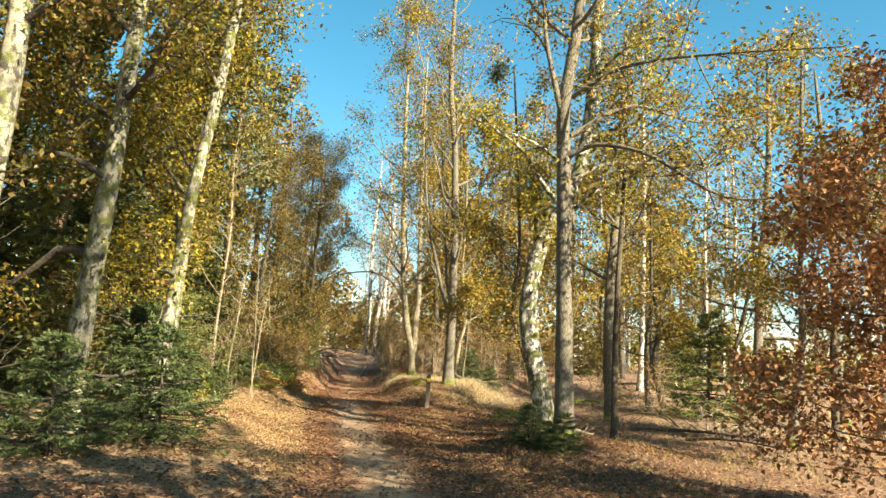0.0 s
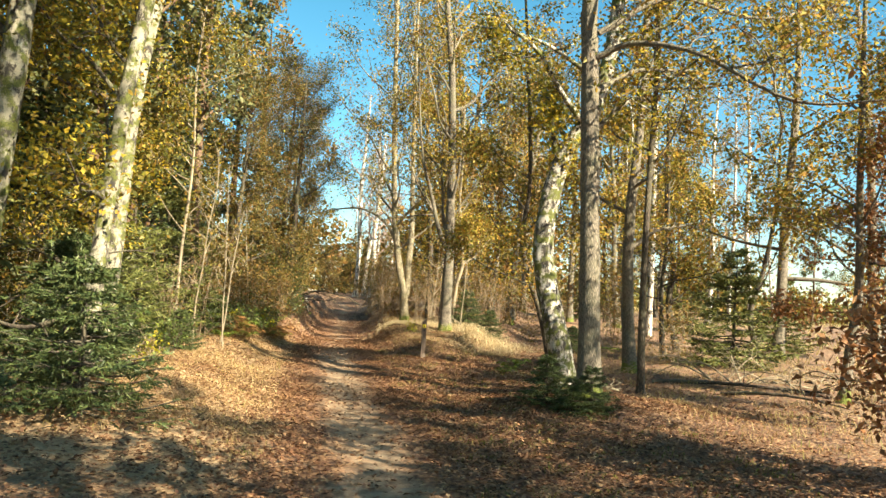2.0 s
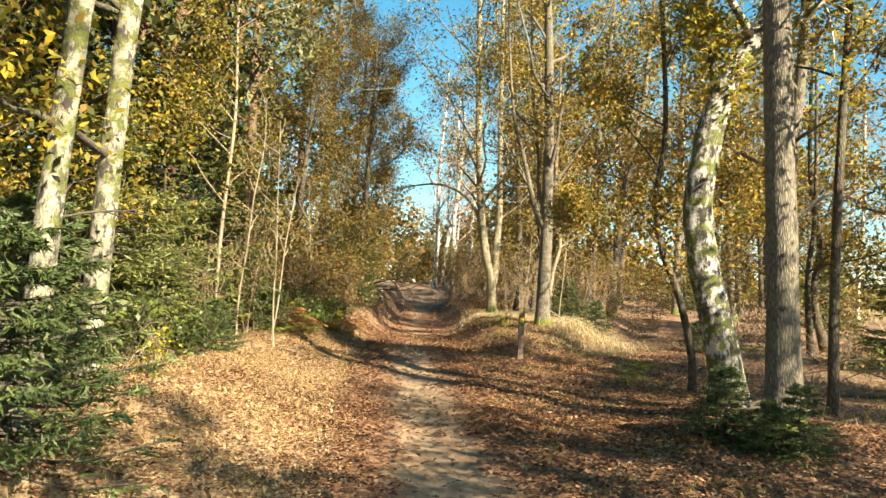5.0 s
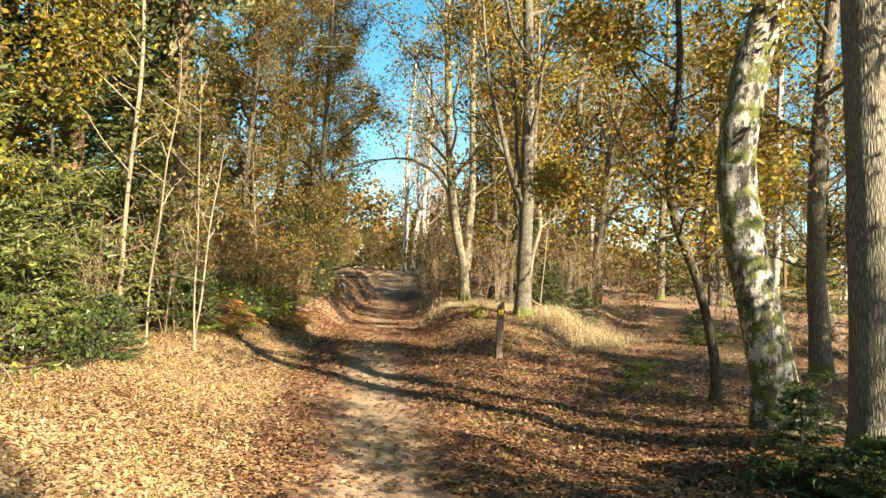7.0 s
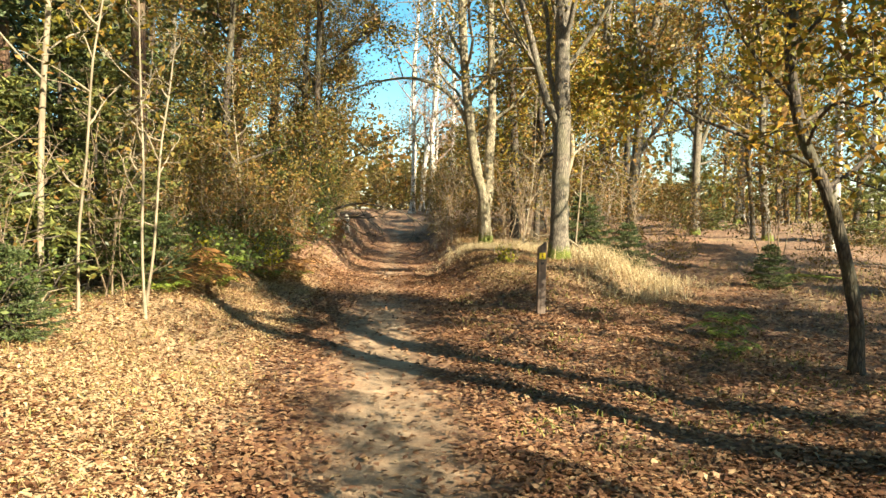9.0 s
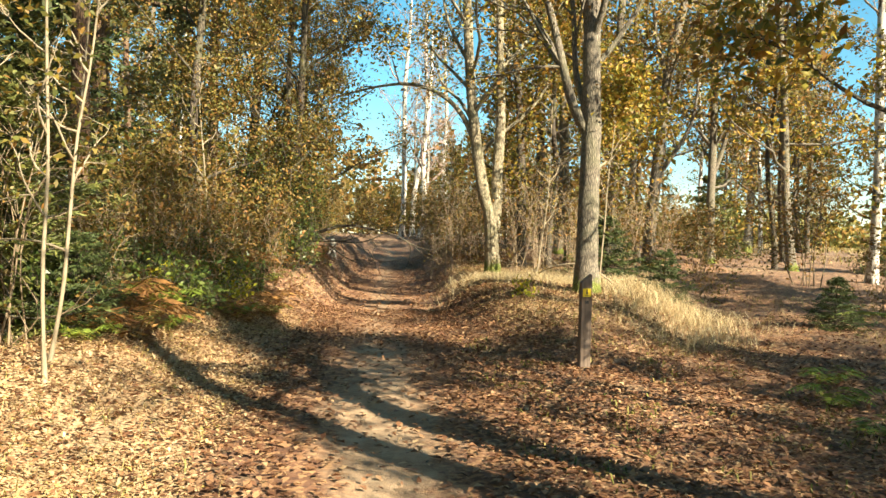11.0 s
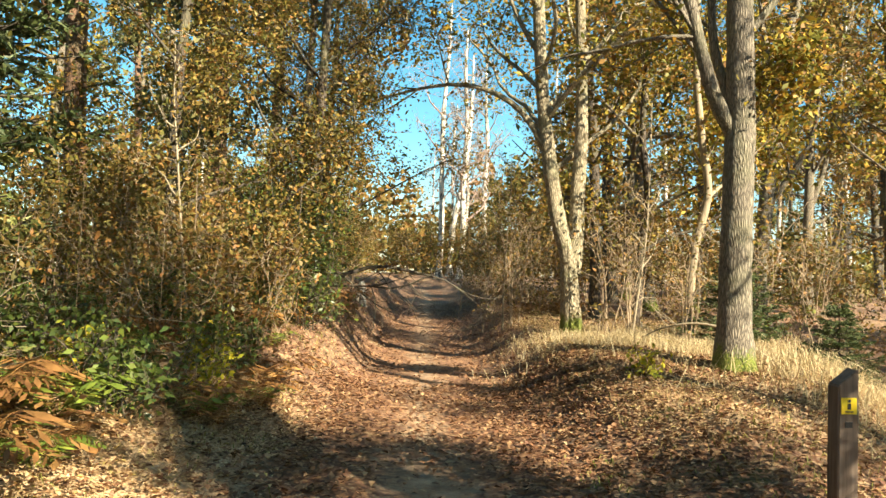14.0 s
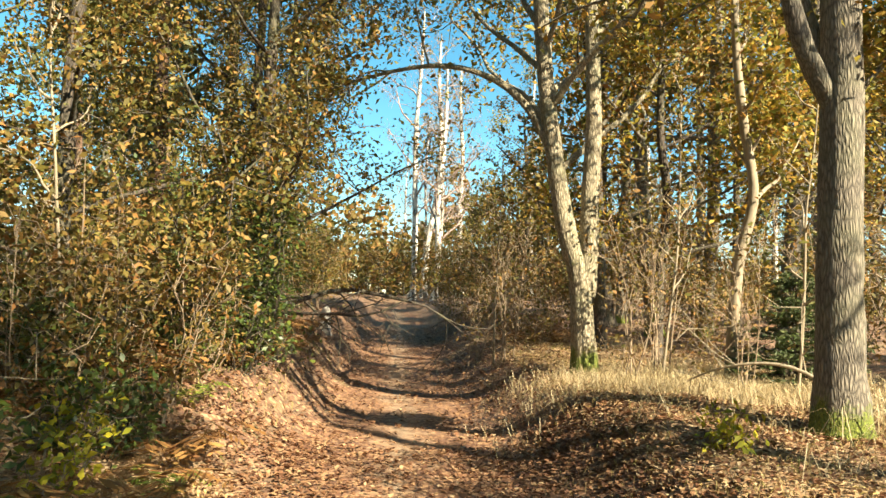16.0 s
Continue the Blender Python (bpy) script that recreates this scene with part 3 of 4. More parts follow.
tree("birch_tree", "leaning moss-grown birch with cracked white bark", 2.25, 16.1,
     [(0.05, 0, 0), (-0.08, 0, 0.9), (-0.4, 0, 2.3), (-0.38, 0, 3.2), (-0.12, 0, 4.3), (0.45, 0.1, 5.3), (0.8, 0.2, 7), (1.0, 0.3, 10), (1.1, 0.3, 13)], 0.205, 0.045, M_BIRCH, M_YELLOW, R,
     limbs=12, start=0.5, spread=3.4, count=9000, size=0.08, own=[([(-0.12, 0, 4.0), (-0.3, 0, 4.5), (-0.35, -0.05, 5.1)], 0.09)], steps=44, sides=16, droop=0.12)
tree("young_tree", "slender crooked dark-barked tree leaning beside the birch", 2.3, 18.3,
     [(0, 0, 0), (-0.03, 0, 0.7), (-0.25, 0, 1.6), (-0.5, 0.1, 2.3), (-0.62, 0.1, 3.1), (-0.5, 0.1, 4.2), (-0.6, 0.1, 6), (-0.8, 0.2, 9)], 0.062, 0.02, M_BARK, M_GOLD, R,
     limbs=15, start=0.32, spread=2.3, count=9500, size=0.08, rise=0.3, steps=26, sides=9, fuzz=0.13)
tree("oak_tree", "slim straight oak with rust-gold leaves", 4.55, 20.6, [(0, 0, 0), (-0.12, 0, 2), (-0.1, 0, 4), (0.1, 0, 6.5), (0.2, 0, 11)], 0.15, 0.04, M_OAK, M_GOLD, R,
     limbs=9, start=0.4, spread=2.2, count=2200, size=0.09, rise=0.3, fuzz=0.16)
# top crown of this sapling thickened to throw shade over the track and bank
tree("young_tree", "thin straight dark sapling tree with a leafy top", 3.85, 16.95, [(0, 0, 0), (0.0, 0, 2), (0.05, 0, 4), (0.15, 0, 6.2), (0.2, 0, 9.2)], 0.07, 0.02, M_BARK, M_GOLD, R,
     limbs=14, start=0.56, spread=3.2, count=8000, size=0.085, rise=0.2)

# the pair of oaks beyond the marker post
tree("oak_tree", "stout grey oak forking into upswept limbs, mossy foot", 0.2, 25.5,
     [(0, 0, 0), (0.0, 0, 1.2), (0.02, -0.05, 2.6), (0.0, -0.1, 3.6), (-0.03, -0.1, 5.3), (-0.15, -0.1, 8), (-0.4, -0.1, 10.5), (-0.4, 0, 14)], 0.165, 0.04, M_OAK, M_GOLD, R,
     limbs=20, start=0.42, spread=5.0, count=20000, size=0.085, rise=0.6, fuzz=0.16,
     own=[([(-0.02, -0.05, 2.55), (-0.25, -0.1, 2.95), (-0.42, -0.15, 3.5), (-0.62, -0.2, 4.3), (-0.9, -0.2, 5.3), (-1.1, -0.2, 7.2), (-1.2, -0.2, 9.5)], 0.085),
          ([(-0.05, 0.05, 2.9), (-0.22, 0.1, 3.6), (-0.28, 0.1, 4.6), (-0.5, 0.2, 6.5), (-0.6, 0.2, 9)], 0.06),
          ([(0.1, 0, 2.6), (0.35, -0.1, 2.95), (0.55, -0.1, 3.4)], 0.025)], steps=44, sides=18)
tree("oak_tree", "twin-stemmed pale oak forking low, bright moss at foot", -1.2, 29.3,
     [(0, 0, 0), (-0.03, 0, 0.7), (-0.08, 0, 1.35), (-0.25, 0, 2.0), (-0.45, 0, 3.3), (-0.58, 0, 4.8), (-0.7, 0, 7.5), (-0.8, 0, 11), (-0.8, 0, 13)], 0.155, 0.03, M_OAK_BARE, M_GOLD, R,
     limbs=20, start=0.46, spread=5.4, count=20000, size=0.085, subs=5, rise=0.6, fuzz=0.16, bare=0.55,
     own=[([(-0.02, 0, 1.1), (0.04, 0.02, 1.5), (0.06, 0, 2.4), (0.1, 0, 3.4), (0.06, 0, 4.9), (0.0, 0, 7.5), (-0.05, 0, 10.5), (-0.05, 0, 13)], 0.15),
          ([(-0.47, 0, 3.0), (-0.7, 0.05, 3.45), (-1.1, 0.15, 3.85), (-1.7, 0.3, 4.1), (-2.35, 0.4, 4.1), (-3.2, 0.6, 3.95), (-4.0, 0.7, 3.7)], 0.062)], steps=44, sides=16)
tree("young_tree", "pale crooked slender tree with broken side stubs", 0.45, 28.9,
     [(0, 0, 0), (0.02, 0, 0.6), (0.1, 0, 1.5), (0.28, 0, 2.3), (0.17, 0, 3.2), (0.08, 0, 4.4), (0.12, 0, 6), (0.1, 0, 8)], 0.075, 0.025, M_PALE, M_GOLD, R,
     limbs=8, start=0.4, spread=2.0, count=3000, size=0.09, own=[([(0.2, 0, 2.7), (0.4, -0.1, 3.1), (0.65, -0.1, 3.35)], 0.022)])
tree("young_tree", "crooked brown-barked tree with ochre leaf sprays", 0.05, 31.0, [(0, 0, 0), (0.02, 0, 1.2), (0.15, 0, 2.5), (0.05, 0, 3.6), (0.1, 0, 5.5), (0, 0, 9)], 0.085, 0.02, M_BARK, M_GOLD, R,
     limbs=11, start=0.22, spread=2.6, count=6000, size=0.1, rise=0.2, fuzz=0.2)
tree("oak_tree", "dark leaning oak deep among brown undergrowth", -0.45, 33.4, [(0, 0, 0), (0, 0, 2), (-0.1, 0, 4.2), (-0.35, 0, 7.4), (-0.5, 0, 11)], 0.12, 0.03, M_BARK, M_BROWN, R,
     limbs=11, start=0.25, spread=3.0, count=5000, size=0.11, rise=0.2, fuzz=0.2)
tree("oak_tree", "stout oak with forked crown and gold-brown leaves", 2.8, 33.4, [(0, 0, 0), (0.05, 0, 1.5), (0.3, 0, 4), (0.45, 0, 5.5), (0.85, 0, 7.5), (1.2, 0, 12)], 0.17, 0.04, M_OAK, M_BROWN, R,
     limbs=12, start=0.28, spread=3.6, count=7000, size=0.12, rise=0.2, fuzz=0.22, own=[([(0.4, 0, 5.0), (0.1, 0, 6.0), (-0.1, 0, 8)], 0.08)])
tree("oak_tree", "forked dark oak standing beside the side path", 6.45, 40.8, [(0, 0, 0), (0, 0, 2.5), (0.05, 0, 5), (0, 0, 8.5), (0.1, 0, 13)], 0.17, 0.04, M_OAK, M_BROWN, R,
     limbs=12, start=0.28, spread=3.6, count=5000, size=0.14, rise=0.2, fuzz=0.22, own=[([(0, 0, 3.0), (0.5, 0, 4.6), (0.9, 0, 7), (1.3, 0, 10)], 0.09), ([(0, 0, 4.2), (-0.8, 0, 5.2), (-1.4, 0, 6.8)], 0.06)])
tree("young_tree", "slim wavy tree at the edge of the clearing", 7.9, 38.7, [(0, 0, 0), (-0.05, 0, 1.2), (-0.3, 0, 3.6), (-0.1, 0, 5.5), (0.2, 0, 7.6), (0.3, 0, 10)], 0.09, 0.02, M_BARK, M_GOLD, R,
     limbs=9, start=0.35, spread=2.2, count=2500, size=0.13)
for x, y, line, rr in ((7.0, 26.5, [(0, 0, 0), (-0.1, 0, 2), (0.05, 0, 4), (0, 0, 8)], 0.09), (7.9, 27.9, [(0, 0, 0), (-0.35, 0, 1.6), (-0.2, 0, 3), (-0.5, 0, 5), (-0.5, 0, 9)], 0.12),
                       (10.4, 27.5, [(0, 0, 0), (-0.3, 0, 1.5), (0.1, 0, 3), (0.5, 0, 5.2), (0.6, 0, 8)], 0.1)):
    tree("young_tree", "dark bent tree at the wood's edge with sparse leaves", x, y, line, rr, 0.02, M_BARK, M_GOLD, R, limbs=11, start=0.25, spread=3.0, count=4000, size=0.115, rise=0.2, fuzz=0.2)
tree("beech_tree", "small tree carrying dense copper-brown leaves", 8.6, 16.9, [(0, 0, 0), (0.0, 0, 1.2), (-0.05, -0.1, 2.6), (0.1, -0.2, 4), (0, 0, 6)], 0.085, 0.02, M_BARK, M_COPPER, R,
     limbs=14, start=0.3, spread=2.0, count=8000, size=0.09, droop=0.08, rise=0.1)
tree("beech_tree", "young beech with copper leaves on low drooping sprays", 5.6, 8.5, [(0, 0, 0), (0.05, 0, 1.2), (0.0, 0, 2.6), (0.05, 0, 5.2)], 0.06, 0.015, M_BARK, M_COPPER, R,
     limbs=22, start=0.12, spread=2.5, count=15000, size=0.09, droop=0.1, rise=0.05, fuzz=0.16)
tree("young_tree", "pale-footed tree with golden crown beside the brush pile", 7.66, 17.0, [(0, 0, 0), (0.15, 0, 1.2), (0.3, 0, 2.4), (0.3, 0, 4.5), (0.4, 0, 9)], 0.1, 0.025, M_OAK, M_GOLD, R,
     limbs=13, start=0.45, spread=3.2, count=4000, size=0.09, fuzz=0.16, rise=0.3)

tree("pine_tree", "red-barked pine trunk standing in the thicket", -6.9, 23.6, [(0, 0, 0), (0.05, 0, 3), (0.0, 0, 6), (0.1, 0, 10), (0.1, 0, 15)], 0.14, 0.05, M_PINE, M_PINENEEDLE, R,
     limbs=12, start=0.38, spread=2.6, count=3600, size=0.16, rise=0.1, fuzz=0.25)
# lichen-pale trees on the bank opposite
tree("birch_tree", "slim tree with hanging sprays of yellow leaves", -5.5, 18.6, [(0, 0, 0), (0.03, 0, 2), (0.15, 0, 4), (0.1, 0, 6), (0.3, 0, 8.5)], 0.036, 0.012, M_PALE, M_YELLOW, R,
     limbs=15, start=0.3, spread=2.4, count=9000, size=0.085, fuzz=0.24, subs=5, twig_mat=M_PALE, floor=2.2, droop=0.04, second=(M_OLIVE, 0.6))
tree("birch_tree", "lichen-pale leaning tree with yellow leaves", -4.95, 13.7, [(0, 0, 0), (0.1, 0, 0.8), (0.3, 0, 4.2), (0.7, 0, 7), (1.0, 0, 12)], 0.14, 0.04, M_LICHEN, M_YELLOW, R,
     limbs=15, start=0.27, spread=2.6, count=13000, size=0.085, fuzz=0.26, subs=5, twig_mat=M_BARK, floor=1.9, droop=0.02, rise=0.2, second=(M_OLIVE, 0.35))
tree("birch_tree", "lichen-pale leaning tree with yellow leaves", -4.3, 11.7, [(0, 0, 0), (0.12, 0, 0.9), (0.32, 0, 3.5), (0.8, 0, 7), (1.2, 0, 12)], 0.115, 0.035, M_LICHEN, M_YELLOW, R,
     limbs=14, start=0.3, spread=2.1, count=9000, size=0.08, fuzz=0.26, subs=5, twig_mat=M_BARK, floor=2.3, droop=0.02, rise=0.2, second=(M_OLIVE, 0.3))
tree("birch_tree", "stout pale trunk mottled with lichen and moss", -5.2, 11.0, [(0, 0, 0), (0.05, 0, 1.4), (0.25, 0, 4), (0.4, 0, 6.5), (0.8, 0, 12)], 0.2, 0.05, M_LICHEN, M_OLIVE, R,
     limbs=12, start=0.36, spread=3.0, count=10000, size=0.09, twig_mat=M_BARK, rise=0.2, fuzz=0.2, second=(M_YELLOW, 0.3))
tree("birch_tree", "stout pale trunk mottled with lichen and moss", -5.5, 8.8, [(0, 0, 0), (0, 0, 2), (0.2, 0, 5), (0.3, 0, 12)], 0.2, 0.05, M_LICHEN, M_BROWN, R,
     limbs=11, start=0.36, spread=2.8, count=7000, size=0.09, twig_mat=M_BARK, rise=0.2, fuzz=0.2)
for x, y, s in ((-5.2, 28.6, 1.0), (-5.9, 30.6, 1.1), (-6.6, 26.8, 0.95), (-6.4, 33.8, 0.95)):
    tree("oak_tree", "bushy young oak thick with brown and olive leaves", x, y, straight(8.2 * s, (0.3, 0), 0.12, R), 0.085, 0.02, M_BARK, M_BROWN, R,
         limbs=18, start=0.06, spread=2.7 * s, count=30000, size=0.058, fuzz=0.14, subs=6, rise=0.2, floor=0.9, second=(M_OLIVE, 0.45))

# ---- conifers and undergrowth ----
sp = conifer("spruce_tree", "young green spruce bushy to the ground", -3.75, 10.7, 1.75, 1.05, R, tiers=14, per=8, needle=0.056, sprays=15, fine=11, group="spruces on the bank")
for x, y, s, rz in ((-4.6, 9.4, 0.9, 40), (-4.9, 12.6, 1.15, 200), (-5.0, 7.6, 0.8, 90), (1.72, 14.15, 0.46, 10), (2.3, 13.75, 0.42, 70), (2.0, 13.7, 0.34, 200), (0.95, 28.2, 0.75, 10),
                    (1.6, 26.4, 0.5, 220), (4.0, 25.6, 0.5, 160), (-5.1, 20.3, 0.55, 130), (-4.9, 17.2, 0.5, 30)):
    c = copy_thing(sp, pose(x, y, at_ground(x, y, 0.04), 0, 0, rz) @ Matrix.Scale(s, 4))
    if s < 0.6:
        tagged(c, "small dark spruce seedling on leaf litter", "spruce", "spruce seedlings")
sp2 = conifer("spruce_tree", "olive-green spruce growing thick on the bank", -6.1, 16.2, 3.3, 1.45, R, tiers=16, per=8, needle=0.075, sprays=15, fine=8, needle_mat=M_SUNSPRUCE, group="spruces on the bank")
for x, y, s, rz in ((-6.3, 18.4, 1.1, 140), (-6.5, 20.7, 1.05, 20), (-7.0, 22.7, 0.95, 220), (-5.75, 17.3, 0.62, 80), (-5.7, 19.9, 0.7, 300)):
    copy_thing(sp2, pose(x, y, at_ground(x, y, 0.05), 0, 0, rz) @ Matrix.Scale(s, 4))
sp3 = conifer("spruce_tree", "tall dense dark green spruce behind the bank", -7.8, 17.6, 7.4, 2.3, R, tiers=22, per=9, needle=0.13, sprays=13, fine=6, group="tall spruces")
for x, y, s, rz in ((-8.2, 20.4, 1.1, 10), (-7.9, 23.4, 0.85, 260), (-9.2, 26.0, 1.05, 160), (-8.6, 14.4, 0.95, 200), (-9.6, 18.4, 1.2, 130)):
    copy_thing(sp3, pose(x, y, at_ground(x, y, 0.05), 0, 0, rz) @ Matrix.Scale(s, 4))
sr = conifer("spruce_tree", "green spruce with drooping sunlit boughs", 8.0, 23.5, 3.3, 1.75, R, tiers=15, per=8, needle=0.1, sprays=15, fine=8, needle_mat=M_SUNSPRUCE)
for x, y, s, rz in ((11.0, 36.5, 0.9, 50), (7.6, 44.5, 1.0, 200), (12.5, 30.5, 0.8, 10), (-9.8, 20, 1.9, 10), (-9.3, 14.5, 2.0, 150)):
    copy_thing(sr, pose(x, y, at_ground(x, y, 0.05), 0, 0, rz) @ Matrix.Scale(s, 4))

shrub("holly_bush", "dense dark green evergreen bush at the track edge", -5.2, 28.2, 2.1, 0.95, R, 18, M_GREEN, 6000, 0.06, M_BARK, 0.012, "bush", fuzz=0.13)
shrub("holly_bush", "dense dark green evergreen bush at the track edge", -5.5, 27.0, 1.4, 0.7, R, 12, M_GREEN, 2000, 0.055, M_BARK, 0.012, "bush", fuzz=0.13)
for x, y, s in ((-5.0, 24.2, 0.55), (-4.75, 23.7, 0.5), (-0.8, 25.0, 0.3), (-4.15, 14.0, 0.45), (-5.4, 22.9, 0.5)):
    shrub("yellow_sapling", "little sapling with bright yellow leaves", x, y, s, 0.28, R, 7, M_LIME, 190, 0.06, M_TWIG, 0.004, "sapling", "yellow saplings", fuzz=0.06)

brush = [shrub("bare_shrub", "bare shrub of thin pale upright stems", 0, 0, 2.1, 0.55, R, 6, M_BROWN, 220, 0.06, M_TWIG, 0.008, "shrub", "bare shrubs"),
         shrub("bare_shrub", "bare shrub of thin brown tangled twigs", 0, 0, 1.7, 0.9, R, 7, M_BROWN, 1100, 0.058, M_TWIG, 0.006, "shrub", "bare shrubs"),
         shrub("leafy_shrub", "shrub with olive and brown autumn leaves", 0, 0, 2.6, 1.0, R, 9, M_OLIVE, 2700, 0.08, M_TWIG, 0.012, "shrub", "leafy shrubs", 0.16),
         shrub("leafy_shrub", "shrub with ochre autumn leaves", 0, 0, 2.3, 0.9, R, 8, M_BROWN, 2400, 0.08, M_TWIG, 0.012, "shrub", "leafy shrubs", 0.16)]
spots = {0: [(-0.75, 28.6), (-0.3, 29.2), (0.2, 27.6), (-0.2, 30.2), (1.3, 28.6), (1.9, 27.8), (-5.3, 19.6), (-5.2, 17.6), (-2.6, 33.2), (-2.1, 31.6), (-1.8, 35.5)],
         1: [(-5.6, 24.9), (-5.15, 26.8), (-5.9, 23.7), (-5.5, 25.6), (-6.1, 22.5), (-6.4, 24.6), (-5.7, 21.4), (-5.1, 26.2), (-4.9, 25.3), (-1.6, 33.5), (-1.3, 36), (0.9, 31), (2.2, 30), (-2.4, 37), (5.6, 24.5), (6.2, 22.6), (3.2, 29.4), (5.7, 27.5), (1.5, 33.5), (-3.4, 41), (-3.8, 45)],
         2: [(-7.4, 16.7), (-7.4, 20.4), (-6.9, 24.4), (-7.4, 23), (-7.6, 28.2), (-6.9, 31.9), (-7.2, 36), (-7.0, 39.5), (-8.2, 43), (-8.5, 47), (-7.8, 18.6), (-7.2, 14.6), (-9, 24.6), (-9, 31)],
         3: [(-1.9, 39), (-0.3, 37), (1.4, 36.5), (-2.6, 43), (-0.6, 42), (-3.5, 48), (3.3, 37.5), (1.2, 41), (-6.8, 22), (-6.3, 25.6), (-7.2, 29.6), (-8.0, 34.6), (-7.6, 41), (-9.2, 50), (-9.8, 55), (-4.2, 53), (-4.8, 58), (4.8, 36), (-10.6, 60), (-8.6, 63), (6.6, 33), (6.0, 44), (3.0, 43), (0.5, 46), (2.4, 49), (-1.5, 49.5), (5.5, 51), (-3.6, 56), (-2.2, 60)]}
bramble = shrub("bramble_bush", "low tangle of dark green bramble leaves", -4.9, 22.4, 0.62, 0.6, R, 13, M_GREEN, 900, 0.062, M_BARK, 0.006, "bramble", "brambles", 0.07)
for x, y in ((-5.4, 20.4), (-5.9, 21.7), (-5.6, 23.3), (-5.0, 24.6), (-6.3, 24.2), (-5.7, 25.4), (-5.2, 26.5), (-4.9, 27.3), (-6.6, 26.0), (-5.5, 18.3), (-4.9, 16.6), (-5.3, 15.1), (-6.2, 23.0)):
    copy_thing(bramble, pose(x, y, at_ground(x, y, 0.04), 0, 0, float(R.uniform(0, 360))) @ Matrix.Scale(float(R.uniform(0.75, 1.3)), 4))
for k, where in spots.items():
    brush[k].location = (*where[0], at_ground(*where[0], 0.04))
    for x, y in where[1:]:
        copy_thing(brush[k], pose(x, y, at_ground(x, y, 0.04), 0, 0, float(R.uniform(0, 360))) @ Matrix.Scale(float(R.uniform(0.75, 1.25)), 4))

for x, y, h, lean in ((-5.1, 18.6, 4.2, 0.25), (-4.55, 18.9, 4.0, -0.15), (-4.7, 19.2, 3.0, 0.3), (-5.9, 21.6, 3.6, 0.2), (-5.6, 25.4, 3.4, -0.2), (-0.35, 28.9, 3.6, 0.3), (0.7, 27.6, 3.2, 0.15), (-2.3, 31.9, 3.4, 0.1)):
    tree("sapling_stem", "thin pale sapling stem with few leaves", x, y, straight(h, (lean, 0.1), 0.1, R), 0.017, 0.005, M_PALE, M_OLIVE, R, 7, 0.3, 0.9, 260, 0.07, subs=3, twigs=2, category="sapling", group="pale saplings", sides=7, steps=14, sink=0.05)

# ---- the wood around ----
bg = [tree("oak_tree", "woodland oak with ochre autumn crown", 0, 0, straight(13, (0.5, 0.3), 0.35, R), 0.17, 0.03, M_OAK, M_GOLD, R, 12, 0.2, 4.4, 3400, 0.185, subs=5, twigs=1, cheap=True, fuzz=0.2, rise=0.2, sides=9, group="woodland trees"),
      tree("oak_tree", "woodland oak with brown autumn crown", 0, 0, straight(11.5, (-0.5, 0.2), 0.35, R), 0.15, 0.03, M_BARK, M_BROWN, R, 12, 0.15, 4.0, 3400, 0.185, subs=5, twigs=1, cheap=True, fuzz=0.2, rise=0.2, sides=9, group="woodland trees"),
      tree("birch_tree", "slender white birch with thin yellow crown", 0, 0, straight(13.5, (0.4, 0), 0.3, R), 0.11, 0.02, M_BIRCH_CLEAN, M_YELLOW, R, 11, 0.3, 2.8, 2400, 0.13, subs=5, twigs=2, cheap=True, fuzz=0.2, sides=9, group="woodland trees", twig_mat=M_TWIG, droop=0.1),
      tree("pine_tree", "tall pine with grey-green needle crown", 0, 0, straight(15, (0.3, 0.2), 0.2, R), 0.17, 0.05, M_PINE, M_PINENEEDLE, R, 15, 0.3, 3.0, 2900, 0.28, subs=4, twigs=1, cheap=True, fuzz=0.2, sides=9, group="woodland trees", rise=0.1),
      tree("birch_tree", "bare birch with fine pinkish twigs", 0, 0, straight(13, (-0.3, 0), 0.3, R), 0.12, 0.02, M_BIRCH_CLEAN, M_BROWN, R, 13, 0.25, 2.6, 250, 0.1, subs=6, twigs=5, cheap=True, sides=9, group="woodland trees", twig_mat=M_TWIG),
      tree("young_tree", "low woodland tree with olive-brown leaves", 0, 0, straight(6.5, (0.2, 0.2), 0.3, R), 0.08, 0.02, M_BARK, M_OLIVE, R, 14, 0.08, 3.0, 3000, 0.175, subs=5, twigs=1, cheap=True, fuzz=0.25, sides=8, group="woodland trees", rise=0.2),
      tree("oak_tree", "spreading young oak hung with golden leaves", 0, 0, straight(8.5, (0.3, 0.2), 0.35, R), 0.095, 0.02, M_BARK, M_GOLD, R, 13, 0.38, 3.4, 6000, 0.11, subs=6, twigs=2, fuzz=0.22, sides=8, group="woodland trees", rise=0.15)]
far = []
for n in range(26):                                     # the dense wood on the bank side
    far.append((float(track_x(n * 3.0 - 4)) - R.uniform(6.5, 15), n * 3.0 - 4 + R.uniform(-1, 1), int(R.choice([0, 1, 2, 3, 3, 5, 5]))))
for n in range(22):                                     # beyond, closing the track
    far.append((R.uniform(-26, 4), R.uniform(58, 100), int(R.choice([1, 4, 5, 5, 2, 0]))))
for n in range(24):                                     # between and beyond the two paths
    y = R.uniform(36, 75)
    far.append((R.uniform(float(track_x(y)) + 3.5, 16), y, int(R.choice([0, 1, 4, 4, 2, 5, 1]))))
for n in range(10):                                     # thin edge beside the clearing
    far.append((R.uniform(12, 30), R.uniform(34, 70), int(R.choice([2, 4, 4, 4, 4]))))
for n in range(16):                                     # far side of the clearing
    far.append((R.uniform(20, 90), R.uniform(75, 120), int(R.choice([1, 3, 3, 5, 0]))))
